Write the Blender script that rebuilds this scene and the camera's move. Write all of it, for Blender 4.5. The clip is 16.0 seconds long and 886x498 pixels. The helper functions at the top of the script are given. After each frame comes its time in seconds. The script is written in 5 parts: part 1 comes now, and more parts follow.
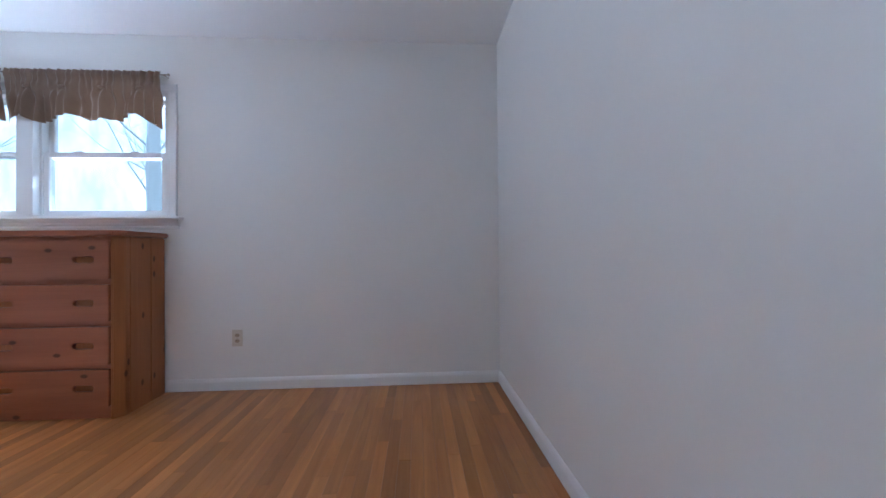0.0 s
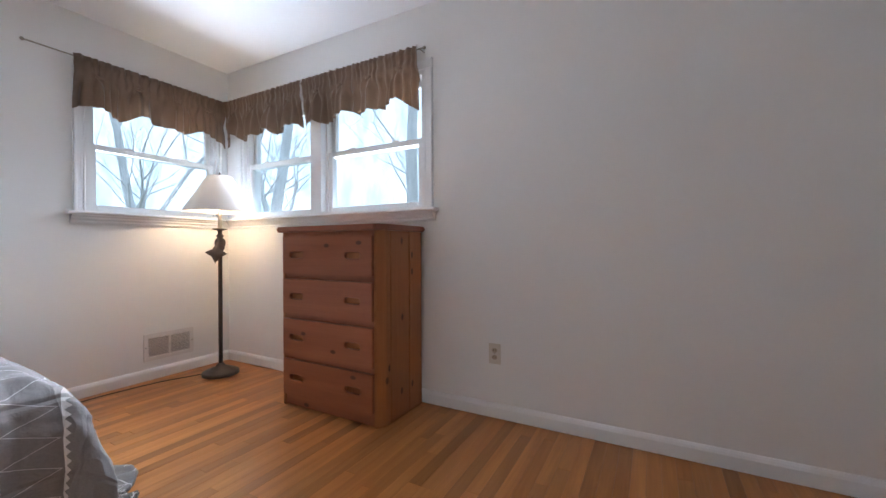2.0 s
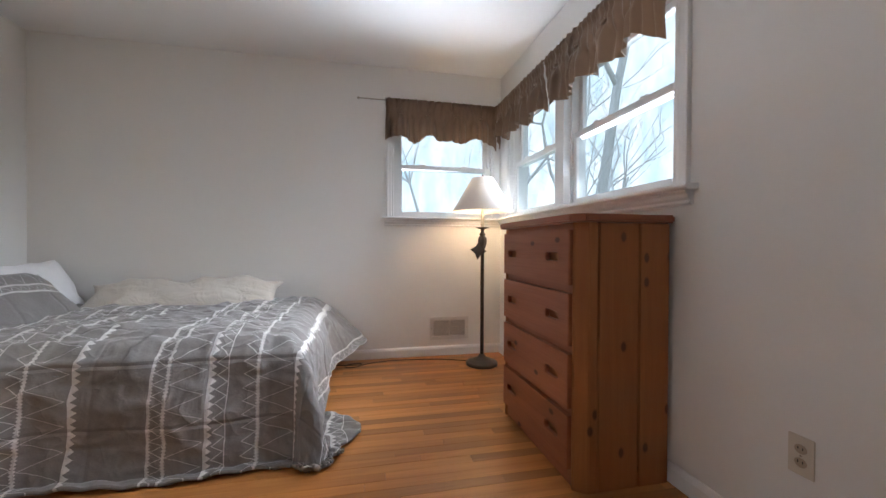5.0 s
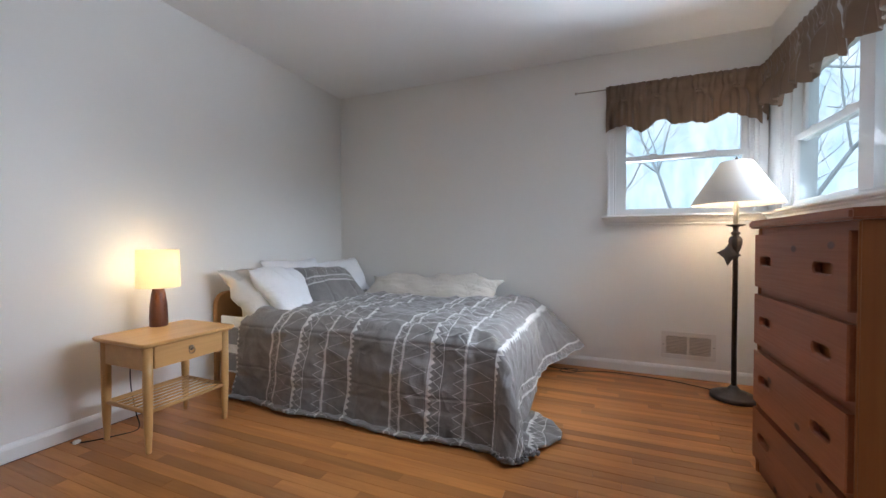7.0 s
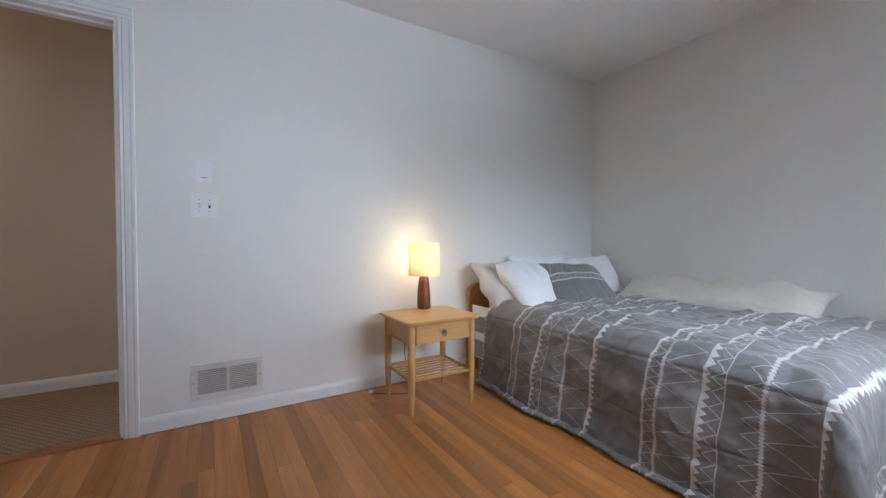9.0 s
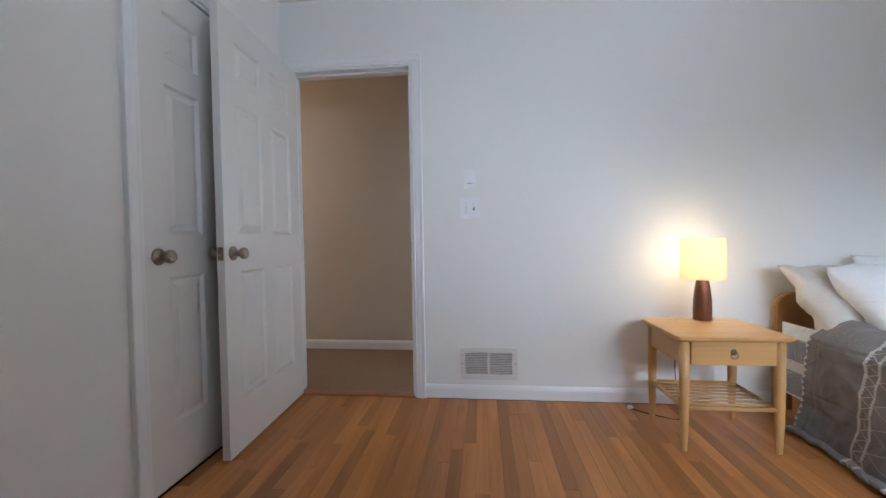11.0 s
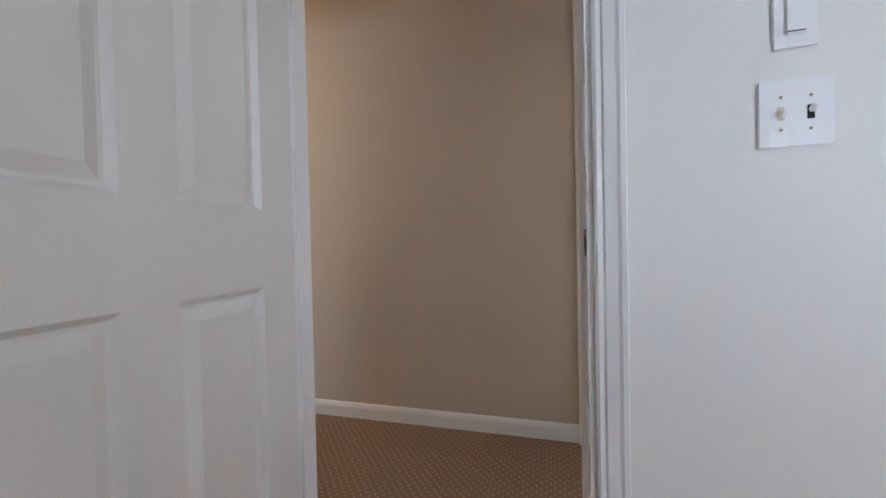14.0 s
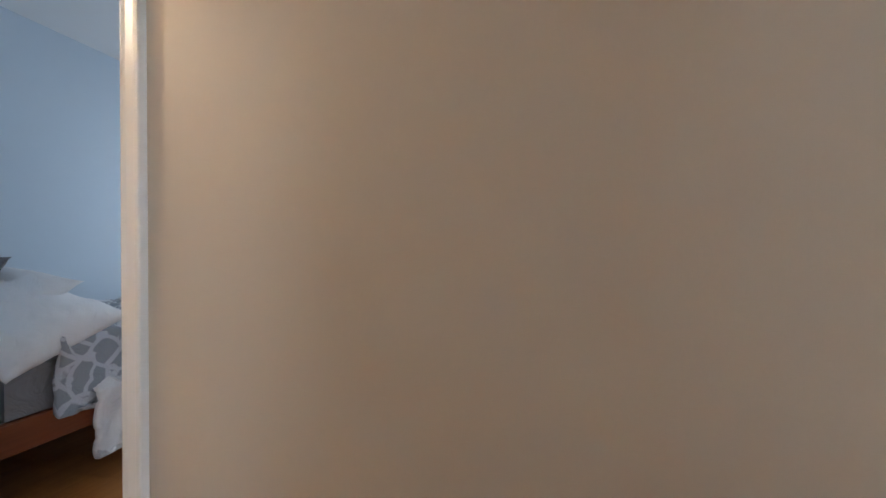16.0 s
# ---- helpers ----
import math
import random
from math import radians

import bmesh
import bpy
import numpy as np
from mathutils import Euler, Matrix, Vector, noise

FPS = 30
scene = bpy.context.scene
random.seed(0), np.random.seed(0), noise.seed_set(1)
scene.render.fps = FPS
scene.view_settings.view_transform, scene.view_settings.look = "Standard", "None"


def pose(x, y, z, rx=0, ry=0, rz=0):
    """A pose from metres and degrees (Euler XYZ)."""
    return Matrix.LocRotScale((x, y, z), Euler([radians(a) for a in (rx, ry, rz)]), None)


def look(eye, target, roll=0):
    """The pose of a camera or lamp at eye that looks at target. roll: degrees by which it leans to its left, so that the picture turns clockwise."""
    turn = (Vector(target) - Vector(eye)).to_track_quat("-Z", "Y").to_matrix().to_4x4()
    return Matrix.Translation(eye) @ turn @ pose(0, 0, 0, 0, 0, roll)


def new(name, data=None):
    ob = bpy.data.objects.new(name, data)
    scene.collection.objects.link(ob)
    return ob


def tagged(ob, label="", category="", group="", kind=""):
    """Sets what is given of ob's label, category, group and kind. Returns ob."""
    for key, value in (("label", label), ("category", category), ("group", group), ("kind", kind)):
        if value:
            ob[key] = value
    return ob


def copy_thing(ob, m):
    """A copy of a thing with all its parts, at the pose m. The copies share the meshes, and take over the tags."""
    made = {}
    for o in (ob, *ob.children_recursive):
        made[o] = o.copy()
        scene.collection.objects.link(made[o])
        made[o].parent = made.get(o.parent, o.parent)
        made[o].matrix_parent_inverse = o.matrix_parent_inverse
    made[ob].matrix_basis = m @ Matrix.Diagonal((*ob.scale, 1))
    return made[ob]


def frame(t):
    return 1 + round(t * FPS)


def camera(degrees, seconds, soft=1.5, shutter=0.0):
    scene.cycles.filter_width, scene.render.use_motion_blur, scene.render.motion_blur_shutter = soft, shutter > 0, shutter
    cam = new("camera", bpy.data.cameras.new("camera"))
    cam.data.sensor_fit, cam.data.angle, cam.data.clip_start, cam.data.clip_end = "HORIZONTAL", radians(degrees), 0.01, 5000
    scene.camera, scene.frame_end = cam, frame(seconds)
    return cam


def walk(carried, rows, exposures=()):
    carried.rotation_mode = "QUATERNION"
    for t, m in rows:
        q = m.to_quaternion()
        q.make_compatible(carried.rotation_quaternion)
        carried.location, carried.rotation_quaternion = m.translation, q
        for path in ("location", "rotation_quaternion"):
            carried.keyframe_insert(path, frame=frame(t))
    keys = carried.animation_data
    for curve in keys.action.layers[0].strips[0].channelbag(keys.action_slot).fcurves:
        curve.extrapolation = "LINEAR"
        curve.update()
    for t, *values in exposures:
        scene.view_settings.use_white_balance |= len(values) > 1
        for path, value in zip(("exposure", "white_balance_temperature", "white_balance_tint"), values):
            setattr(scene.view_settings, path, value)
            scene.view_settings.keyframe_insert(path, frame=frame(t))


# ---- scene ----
cam = camera(97.7, 16.0)
EXPOSURES = [(0, 1.48, 5150, 16), (1, 1.45, 5450, 17), (3, 1.16, 6350, 19), (5.5, 1.02, 6500, 18), (8, 0.88, 5900, 16), (10, 1.08, 5900, 15), (13, 1.1, 5700, 15), (14.5, 1.25, 6050, 15), (15, 1.25, 5900, 14), (16, 1.45, 6150, 13)]
PATH = [
    (0, (0.114, 0.041, 0.945), (0.245, 2.036, 0.963), -0.5),
    (0.5, (-0.02, 0.215, 0.934), (-0.264, 2.198, 0.951), -0.5),
    (1, (-0.179, 0.396, 0.934), (-0.686, 2.33, 0.961), -0.3),
    (1.5, (-0.295, 0.592, 0.938), (-1.011, 2.46, 0.947), -0.2),
    (2, (-0.356, 0.773, 0.965), (-1.31, 2.531, 0.955), -0.2),
    (2.5, (-0.35, 0.904, 0.97), (-1.535, 2.515, 0.953), -0.2),
    (3, (-0.303, 1.052, 0.978), (-1.718, 2.465, 0.967), -0.1),
    (5.5, (-0.262, 1.656, 0.965), (-2.257, 1.803, 0.942), 0.1),
    (6, (-0.231, 1.717, 0.983), (-2.225, 1.563, 0.958), -0.1),
    (6.5, (-0.218, 1.773, 1.008), (-2.162, 1.303, 0.972), -0.1),
    (7, (-0.289, 1.775, 0.998), (-2.139, 1.015, 0.964), 0.0),
    (7.5, (-0.36, 1.759, 0.99), (-2.061, 0.707, 0.958), -0.1),
    (8, (-0.405, 1.758, 0.978), (-1.964, 0.506, 0.938), -0.3),
    (8.5, (-0.462, 1.78, 0.962), (-1.763, 0.261, 0.939), -0.3),
    (9, (-0.492, 1.711, 0.972), (-1.521, -0.003, 0.93), 0.0),
    (9.5, (-0.507, 1.667, 0.97), (-1.212, -0.204, 0.92), 0.0),
    (10, (-0.529, 1.679, 0.98), (-0.882, -0.289, 0.926), -0.1),
    (10.2, (-0.539, 1.694, 0.985), (-0.781, -0.29, 0.925), -0.2),
    (12.3, (-0.490, 1.212, 0.948), (0.140, -0.685, 0.910), -1.0),
    (12.5, (-0.437, 1.105, 0.945), (0.197, -0.791, 0.906), -0.9),
    (13, (-0.301, 0.827, 0.946), (0.313, -1.076, 0.909), -0.9),
    (13.5, (-0.178, 0.502, 0.935), (0.385, -1.417, 0.899), -0.9),
    (14, (-0.030, 0.153, 0.936), (0.505, -1.774, 0.903), -1.2),
    (14.5, (0.103, -0.227, 0.942), (0.587, -2.167, 0.897), -0.6),
    (15, (0.170, -0.590, 0.950), (0.638, -2.534, 0.921), -0.4),
    (15.5, (0.343, -0.800, 0.946), (0.785, -2.750, 0.949), -0.4),
    (16, (0.495, -1.000, 0.936), (0.942, -2.949, 0.946), -0.6),
]
walk(cam, [(t, look(eye, target, roll)) for t, eye, target, roll in PATH], EXPOSURES)

# ---- world and large lights ----
world = bpy.data.worlds.new("sky")
scene.world = world
world.use_nodes = True
wn = world.node_tree
sky = wn.nodes.new("ShaderNodeTexSky")
sky.sky_type = "NISHITA"
sky.sun_disc = False
sky.sun_elevation = radians(33)
sky.sun_rotation = radians(105)
wn.links.new(sky.outputs[0], wn.nodes["Background"].inputs[0])
wn.nodes["Background"].inputs[1].default_value = 0.15


def lamp(name, kind, power, colour, m, size=0.1, size_y=None):
    d = bpy.data.lights.new(name, kind)
    d.energy, d.color = power, colour
    if kind == "AREA":
        d.size = size
        if size_y:
            d.shape, d.size_y = "RECTANGLE", size_y
    elif kind == "SUN":
        d.angle = size
    else:
        d.shadow_soft_size = size
    ob = new(name, d)
    ob.matrix_world = m
    return ob


SKYBLUE = (0.76, 0.87, 0.95)
lamp("sun", "SUN", 5.0, (1.0, 0.95, 0.88), look((30, -8, 20), (0, 0, 0)), radians(6))
lamp("floor_lamp_bulb", "POINT", 4.0, (1.0, 0.72, 0.40), pose(-3.255, 2.555, 1.37), 0.03)
lamp("table_lamp_bulb", "POINT", 5.2, (1.0, 0.78, 0.44), pose(-1.69, -0.53, 0.850), 0.03)
lamp("hall_bulb", "POINT", 12.0, (1.0, 0.80, 0.55), pose(2.75, -1.14, 2.22), 0.06)
# sky light standing in the window openings
# (name, place, aim, width, height, radiance, spread)
WINDOW_LIGHTS = [
    ("north_window_light", (-2.50, 2.800, 1.53), (-2.50, 0, -0.20), 1.74, 0.56, 2.7, 68),
    ("north_window_high_light", (-2.50, 2.840, 1.53), (-0.70, 0, 3.10), 1.74, 0.56, 2.3, 80),
    ("west_window_light", (-3.591, 2.318, 1.53), (-0.30, -0.71, 1.00), 0.84, 0.56, 1.15, 34),
    ("west_window_high_light", (-3.593, 2.318, 1.53), (0, 1.918, 3.65), 0.84, 0.56, 2.6, 82),
    ("office_window_light", (-1.995, -5.545, 1.685), (-1.995, 0, 2.0), 1.9, 0.82, 4.5, 130),
    # added lamp at an opening out of view, to brighten the guest room
    ("guest_window_light", (2.5, -5.31, 1.5), (2.5, 0, 1.5), 0.98, 0.78, 2.9, 135),
]
for nm, at, to, w, h, glare, spread in WINDOW_LIGHTS:
    lamp(nm, "AREA", math.pi * glare * w * h, SKYBLUE, look(at, to), w, h).data.spread = radians(spread)
for lx, ly in ((-1.11, -4.27), (-2.61, -4.43)):
    lamp("recessed_bulb", "AREA", 4.0, (1.0, 0.95, 0.90), pose(lx, ly, 2.450), 0.13)

# ---- materials ----


class G:
    """A small writer of node graphs."""

    def __init__(self, name, rough=0.6, metal=0.0):
        self.mat = bpy.data.materials.new(name)
        self.mat.use_nodes = True
        self.t = self.mat.node_tree
        self.b = self.t.nodes["Principled BSDF"]
        self.b.inputs["Roughness"].default_value = rough
        self.b.inputs["Metallic"].default_value = metal

    def n(self, kind, **kw):
        node = self.t.nodes.new(kind)
        for k, v in kw.items():
            setattr(node, k, v)
        return node

    def put(self, socket, v):
        if hasattr(v, "links"):
            self.t.links.new(v, socket)
        elif isinstance(v, (tuple, list)) and len(v) == 3 and socket.type == "RGBA":
            socket.default_value = (*v, 1)
        else:
            socket.default_value = v

    def m(self, op, a, b=0.0, c=None):
        node = self.n("ShaderNodeMath", operation=op)
        self.put(node.inputs[0], a)
        self.put(node.inputs[1], b)
        if c is not None:
            self.put(node.inputs[2], c)
        return node.outputs[0]

    def mix(self, f, a, b, blend="MIX"):
        node = self.n("ShaderNodeMix", data_type="RGBA", blend_type=blend)
        self.put(node.inputs[0], f)
        self.put(node.inputs[6], a)
        self.put(node.inputs[7], b)
        return node.outputs[2]

    def coord(self, which="Object", scale=(1, 1, 1), rot=(0, 0, 0), shift=None):
        node = self.n("ShaderNodeMapping")
        self.t.links.new(self.n("ShaderNodeTexCoord").outputs[which], node.inputs[0])
        node.inputs["Scale"].default_value = scale
        node.inputs["Rotation"].default_value = rot
        if shift is not None:
            self.t.links.new(shift, node.inputs["Location"])
        return node.outputs[0]

    def noise(self, vec, scale, detail=3.0, rough=0.55, distort=0.0):
        node = self.n("ShaderNodeTexNoise")
        self.t.links.new(vec, node.inputs["Vector"])
        node.inputs["Scale"].default_value = scale
        node.inputs["Detail"].default_value = detail
        node.inputs["Roughness"].default_value = rough
        node.inputs["Distortion"].default_value = distort
        return node.outputs[0]

    def ramp(self, f, *stops):
        node = self.n("ShaderNodeValToRGB")
        self.put(node.inputs[0], f)
        e = node.color_ramp.elements
        while len(e) < len(stops):
            e.new(0.5)
        for k, (p, c) in zip(e, stops):
            k.position, k.color = p, (*c, 1)
        return node.outputs[0]

    def bump(self, h, strength=0.2, dist=0.002):
        node = self.n("ShaderNodeBump")
        node.inputs["Strength"].default_value = strength
        node.inputs["Distance"].default_value = dist
        self.put(node.inputs["Height"], h)
        self.t.links.new(node.outputs[0], self.b.inputs["Normal"])

    def colour(self, c):
        self.put(self.b.inputs["Base Color"], c)
        return self

    def rough(self, r):
        self.put(self.b.inputs["Roughness"], r)
        return self

    def random(self):
        return self.n("ShaderNodeObjectInfo").outputs["Random"]

    def split(self, vec):
        node = self.n("ShaderNodeSeparateXYZ")
        self.t.links.new(vec, node.inputs[0])
        return node.outputs


def paint(name, colour, rough=0.55, mottle=0.06, bump=0.12):
    g = G(name, rough)
    p = g.coord()
    big, fine = g.noise(p, 1.3, 4), g.noise(p, 140, 3)
    darker = tuple(c * (1 - mottle) for c in colour)
    g.colour(g.mix(big, darker, colour))
    g.rough(g.m("ADD", g.m("MULTIPLY", g.noise(p, 6), 0.15), rough - 0.07))
    g.bump(g.m("ADD", g.m("MULTIPLY", fine, 0.5), g.noise(p, 14, 2)), bump, 0.0015)
    return g.mat


def wood(name, light, dark, axis=2, rough=0.4, grain=1.0, knots=False, vary=0.25, coat=0.0, flat=0):
    g = G(name, rough)
    r = g.random()
    v = g.n("ShaderNodeCombineXYZ")
    for k, s in enumerate((7.3, 3.1, 5.7)):
        g.put(v.inputs[k], g.m("MULTIPLY", r, s * 3))
    sc = [9.0 * grain] * 3
    sc[axis] = 0.7 * grain
    p = g.coord("Object", tuple(sc), (0, 0, 0), v.outputs[0])
    band = g.noise(p, 1.0, 5, 0.62, 1.2)
    sc2 = [150.0] * 3
    sc2[axis] = 4.0
    fine = g.noise(g.coord("Object", tuple(sc2), (0, 0, 0), v.outputs[0]), 1.0, 2)
    c = g.ramp(band, (0.25, dark), (0.52, tuple((a + b) / 2 for a, b in zip(light, dark))), (0.75, light))
    c = g.mix(g.m("MULTIPLY", fine, 0.35), c, tuple(x * 0.55 for x in dark))
    tone = g.m("ADD", g.m("MULTIPLY", r, vary * 2), 1 - vary)
    hs = g.n("ShaderNodeHueSaturation")
    g.put(hs.inputs["Value"], tone)
    g.put(hs.inputs["Color"], c)
    c = hs.outputs[0]
    if knots:
        vo = g.n("ShaderNodeTexVoronoi", voronoi_dimensions="2D")
        ks = [7.0, 7.0, 7.0]
        ks[axis] = 4.0
        ks[flat] = 0.0
        kc = [q for k, q in enumerate(g.split(g.coord("Object", tuple(ks), (0, 0, 0), v.outputs[0]))) if k != flat]
        kv = g.n("ShaderNodeCombineXYZ")
        g.put(kv.inputs[0], kc[0])
        g.put(kv.inputs[1], kc[1])
        g.t.links.new(kv.outputs[0], vo.inputs["Vector"])
        vo.inputs["Scale"].default_value = 1.0
        keep = g.m("GREATER_THAN", g.split(vo.outputs["Color"])[0], 0.62 if knots is True else knots)
        k = g.m("MULTIPLY", g.ramp(vo.outputs["Distance"], (0.055, (1, 1, 1)), (0.10, (0, 0, 0))), keep)
        c = g.mix(g.m("MULTIPLY", k, 0.8), c, tuple(x * 0.16 for x in dark))
    g.colour(c)
    g.rough(g.m("ADD", g.m("MULTIPLY", fine, 0.2), rough - 0.1))
    g.bump(g.m("ADD", fine, g.m("MULTIPLY", band, 0.6)), 0.12, 0.0012)
    g.b.inputs["Coat Weight"].default_value = coat
    g.b.inputs["Specular IOR Level"].default_value = 0.35
    g.b.inputs["Coat Roughness"].default_value = 0.25
    return g.mat


def cloth(name, colour, rough=0.9, weave=900, wrinkle=0.32, sheen=0.1):
    g = G(name, rough)
    p = g.coord()
    big = g.noise(p, 5, 4)
    g.colour(g.mix(big, tuple(c * 0.88 for c in colour), colour))
    ridge = g.m("SUBTRACT", 1.0, g.m("ABSOLUTE", g.m("SUBTRACT", g.m("MULTIPLY", g.noise(p, 7, 3, 0.55, 1.6), 2.0), 1.0)))
    ridge = g.m("POWER", ridge, 3.0)
    g.bump(g.m("ADD", g.m("ADD", g.m("MULTIPLY", g.noise(p, weave, 1), 0.06), ridge), g.m("MULTIPLY", g.noise(p, 16, 3), 0.3)), wrinkle, 0.014)
    g.b.inputs["Sheen Weight"].default_value = sheen
    return g.mat


def metal(name, colour, rough=0.3):
    g = G(name, rough, 1.0)
    p = g.coord()
    g.colour(g.mix(g.noise(p, 40, 3), tuple(c * 0.75 for c in colour), colour))
    g.rough(g.m("ADD", g.m("MULTIPLY", g.noise(p, 60), 0.25), rough - 0.1))
    return g.mat


WALL = paint("wall_paint", (0.84, 0.825, 0.79), 0.5)
CEIL = paint("ceiling_paint", (0.87, 0.87, 0.86), 0.7, 0.03)
HALLWALL = paint("hall_paint", (0.64, 0.545, 0.44), 0.45, 0.08)
HALLCEIL = paint("hall_ceiling_paint", (0.74, 0.70, 0.64), 0.7)
OFFICEWALL = paint("office_paint", (0.86, 0.85, 0.82), 0.55)
GUESTWALL = paint("guest_paint", (0.62, 0.71, 0.80), 0.55)
TRIM = paint("trim_gloss", (0.83, 0.83, 0.82), 0.32, 0.04, 0.08)
DOORPAINT = paint("door_paint", (0.77, 0.755, 0.72), 0.38, 0.05, 0.15)
FLOORWOOD = wood("oak_floor", (0.66, 0.288, 0.088), (0.40, 0.148, 0.040), 1, 0.34, 1.0, False, 0.26, 0.05)
OFFICEFLOOR = wood("pale_oak_floor", (0.52, 0.33, 0.18), (0.38, 0.22, 0.11), 0, 0.34, 1.0, False, 0.16, 0.1)
PINE_SIDE = wood("pine_panel", (0.46, 0.178, 0.060), (0.33, 0.116, 0.038), 2, 0.44, 0.7, 0.55, 0.10, 0.08, 0)
PINE_FRONT = wood("pine_drawer", (0.43, 0.150, 0.066), (0.28, 0.090, 0.040), 0, 0.44, 0.7, 0.86, 0.10, 0.08, 1)
PINE_TOP = wood("pine_top", (0.40, 0.145, 0.066), (0.28, 0.092, 0.044), 0, 0.34, 0.7, 0.9, 0.05, 0.08, 2)
BEECH = wood("beech", (0.72, 0.43, 0.17), (0.58, 0.32, 0.115), 0, 0.38, 0.8, False, 0.08, 0.15)
BEECH_LEG = wood("beech_leg", (0.70, 0.41, 0.16), (0.58, 0.32, 0.115), 2, 0.38, 0.8, False, 0.06, 0.15)
WALNUT = wood("walnut", (0.24, 0.085, 0.036), (0.13, 0.042, 0.02), 2, 0.3, 1.4, False, 0.05, 0.25)
HEADBOARD = wood("maple_headboard", (0.55, 0.30, 0.12), (0.42, 0.21, 0.08), 2, 0.35, 0.8, False, 0.05, 0.15)
REDWOOD = wood("cherry_rail", (0.30, 0.095, 0.04), (0.20, 0.055, 0.025), 1, 0.35)
THRESH = wood("threshold_oak", (0.40, 0.17, 0.075), (0.29, 0.11, 0.05), 0, 0.4)
WHITECLOTH = cloth("white_cotton", (0.90, 0.90, 0.91))
CREAMCLOTH = cloth("cream_cotton", (0.66, 0.61, 0.54))
GREYCLOTH = cloth("grey_seersucker", (0.20, 0.20, 0.215), 0.9, 300, 0.5)
BROWNCLOTH = cloth("brown_taffeta", (0.31, 0.208, 0.140), 0.32, 700, 0.12, 0.08)
SHEET = cloth("grey_sheet", (0.30, 0.31, 0.33))
NICKEL = metal("brushed_nickel", (0.42, 0.37, 0.30), 0.27)
BRASS = metal("aged_brass", (0.30, 0.24, 0.16), 0.4)
BRONZE = G("bronze_paint", 0.42)
BRONZE.colour(BRONZE.mix(BRONZE.noise(BRONZE.coord(), 30, 4), (0.045, 0.034, 0.028), (0.10, 0.078, 0.062)))
BRONZE.b.inputs["Metallic"].default_value = 0.35
BRONZE = BRONZE.mat
PLATE = paint("white_plastic", (0.90, 0.90, 0.91), 0.25, 0.02, 0.03)
IVORY = paint("ivory_plastic", (0.66, 0.60, 0.50), 0.35, 0.04, 0.03)
GRILLE = paint("grille_enamel", (0.74, 0.71, 0.67), 0.4, 0.05, 0.05)
GREYGAP = paint("grille_shadow_grey", (0.24, 0.22, 0.20), 0.7, 0.05, 0.0)
BLACK = paint("black_plastic", (0.02, 0.02, 0.02), 0.4, 0.1, 0.05)
DARK = paint("dark_gap", (0.012, 0.011, 0.010), 0.9, 0.1, 0.0)
BLUE = cloth("blue_mesh", (0.03, 0.10, 0.35))


def shade_mat(name, colour, through_light):
    g = G(name, 0.85)
    p = g.coord()
    g.colour(g.mix(g.noise(p, 400, 2), tuple(c * 0.93 for c in colour), colour))
    tr = g.n("ShaderNodeBsdfTranslucent")
    g.put(tr.inputs[0], colour)
    mx = g.n("ShaderNodeMixShader")
    mx.inputs[0].default_value = through_light
    g.t.links.new(g.b.outputs[0], mx.inputs[1])
    g.t.links.new(tr.outputs[0], mx.inputs[2])
    g.t.links.new(mx.outputs[0], g.t.nodes["Material Output"].inputs[0])
    return g.mat


SHADE_BIG = shade_mat("white_linen_shade", (0.80, 0.77, 0.72), 0.12)
SHADE_SMALL = shade_mat("cream_drum_shade", (0.88, 0.80, 0.58), 0.34)


def glow(name, colour, power):
    g = G(name)
    g.colour((0.8, 0.8, 0.8))
    g.put(g.b.inputs["Emission Color"], colour)
    g.b.inputs["Emission Strength"].default_value = power
    return g.mat


BULB = glow("bulb_glow", (1.0, 0.75, 0.45), 12)
CANLIGHT = glow("recessed_glow", (1.0, 0.93, 0.82), 6)

GLASS = bpy.data.materials.new("window_glass")
GLASS.use_nodes = True
gt = GLASS.node_tree
gt.nodes.remove(gt.nodes["Principled BSDF"])
ga, gb, gm = (gt.nodes.new(k) for k in ("ShaderNodeBsdfTransparent", "ShaderNodeBsdfGlossy", "ShaderNodeMixShader"))
ga.inputs[0].default_value = (0.93, 0.97, 0.98, 1)
gb.inputs["Roughness"].default_value = 0.02
gm.inputs[0].default_value = 0.05
gt.links.new(ga.outputs[0], gm.inputs[1])
gt.links.new(gb.outputs[0], gm.inputs[2])
gt.links.new(gm.outputs[0], gt.nodes["Material Output"].inputs[0])

# hall carpet: brown loop pile with small pale dots
g = G("loop_carpet", 0.95)
p = g.coord()
sx, sy, sz = g.split(p)
row = g.m("FLOOR", g.m("DIVIDE", sy, 0.019))
odd = g.m("MULTIPLY", g.m("MODULO", g.m("ABSOLUTE", row), 2.0), 0.5)
fx = g.m("SUBTRACT", g.m("FRACT", g.m("ADD", g.m("DIVIDE", sx, 0.034), odd)), 0.5)
fy = g.m("SUBTRACT", g.m("FRACT", g.m("DIVIDE", sy, 0.019)), 0.5)
d2 = g.m("ADD", g.m("MULTIPLY", g.m("MULTIPLY", fx, fx), 3.0), g.m("MULTIPLY", fy, fy))
dot = g.ramp(d2, (0.03, (1, 1, 1)), (0.075, (0, 0, 0)))
base = g.mix(g.noise(p, 90, 3), (0.20, 0.125, 0.075), (0.34, 0.225, 0.14))
g.colour(g.mix(g.m("MULTIPLY", dot, 0.75), base, (0.55, 0.42, 0.29)))
g.bump(g.m("ADD", g.noise(p, 260, 2), dot), 0.7, 0.004)
CARPET = g.mat


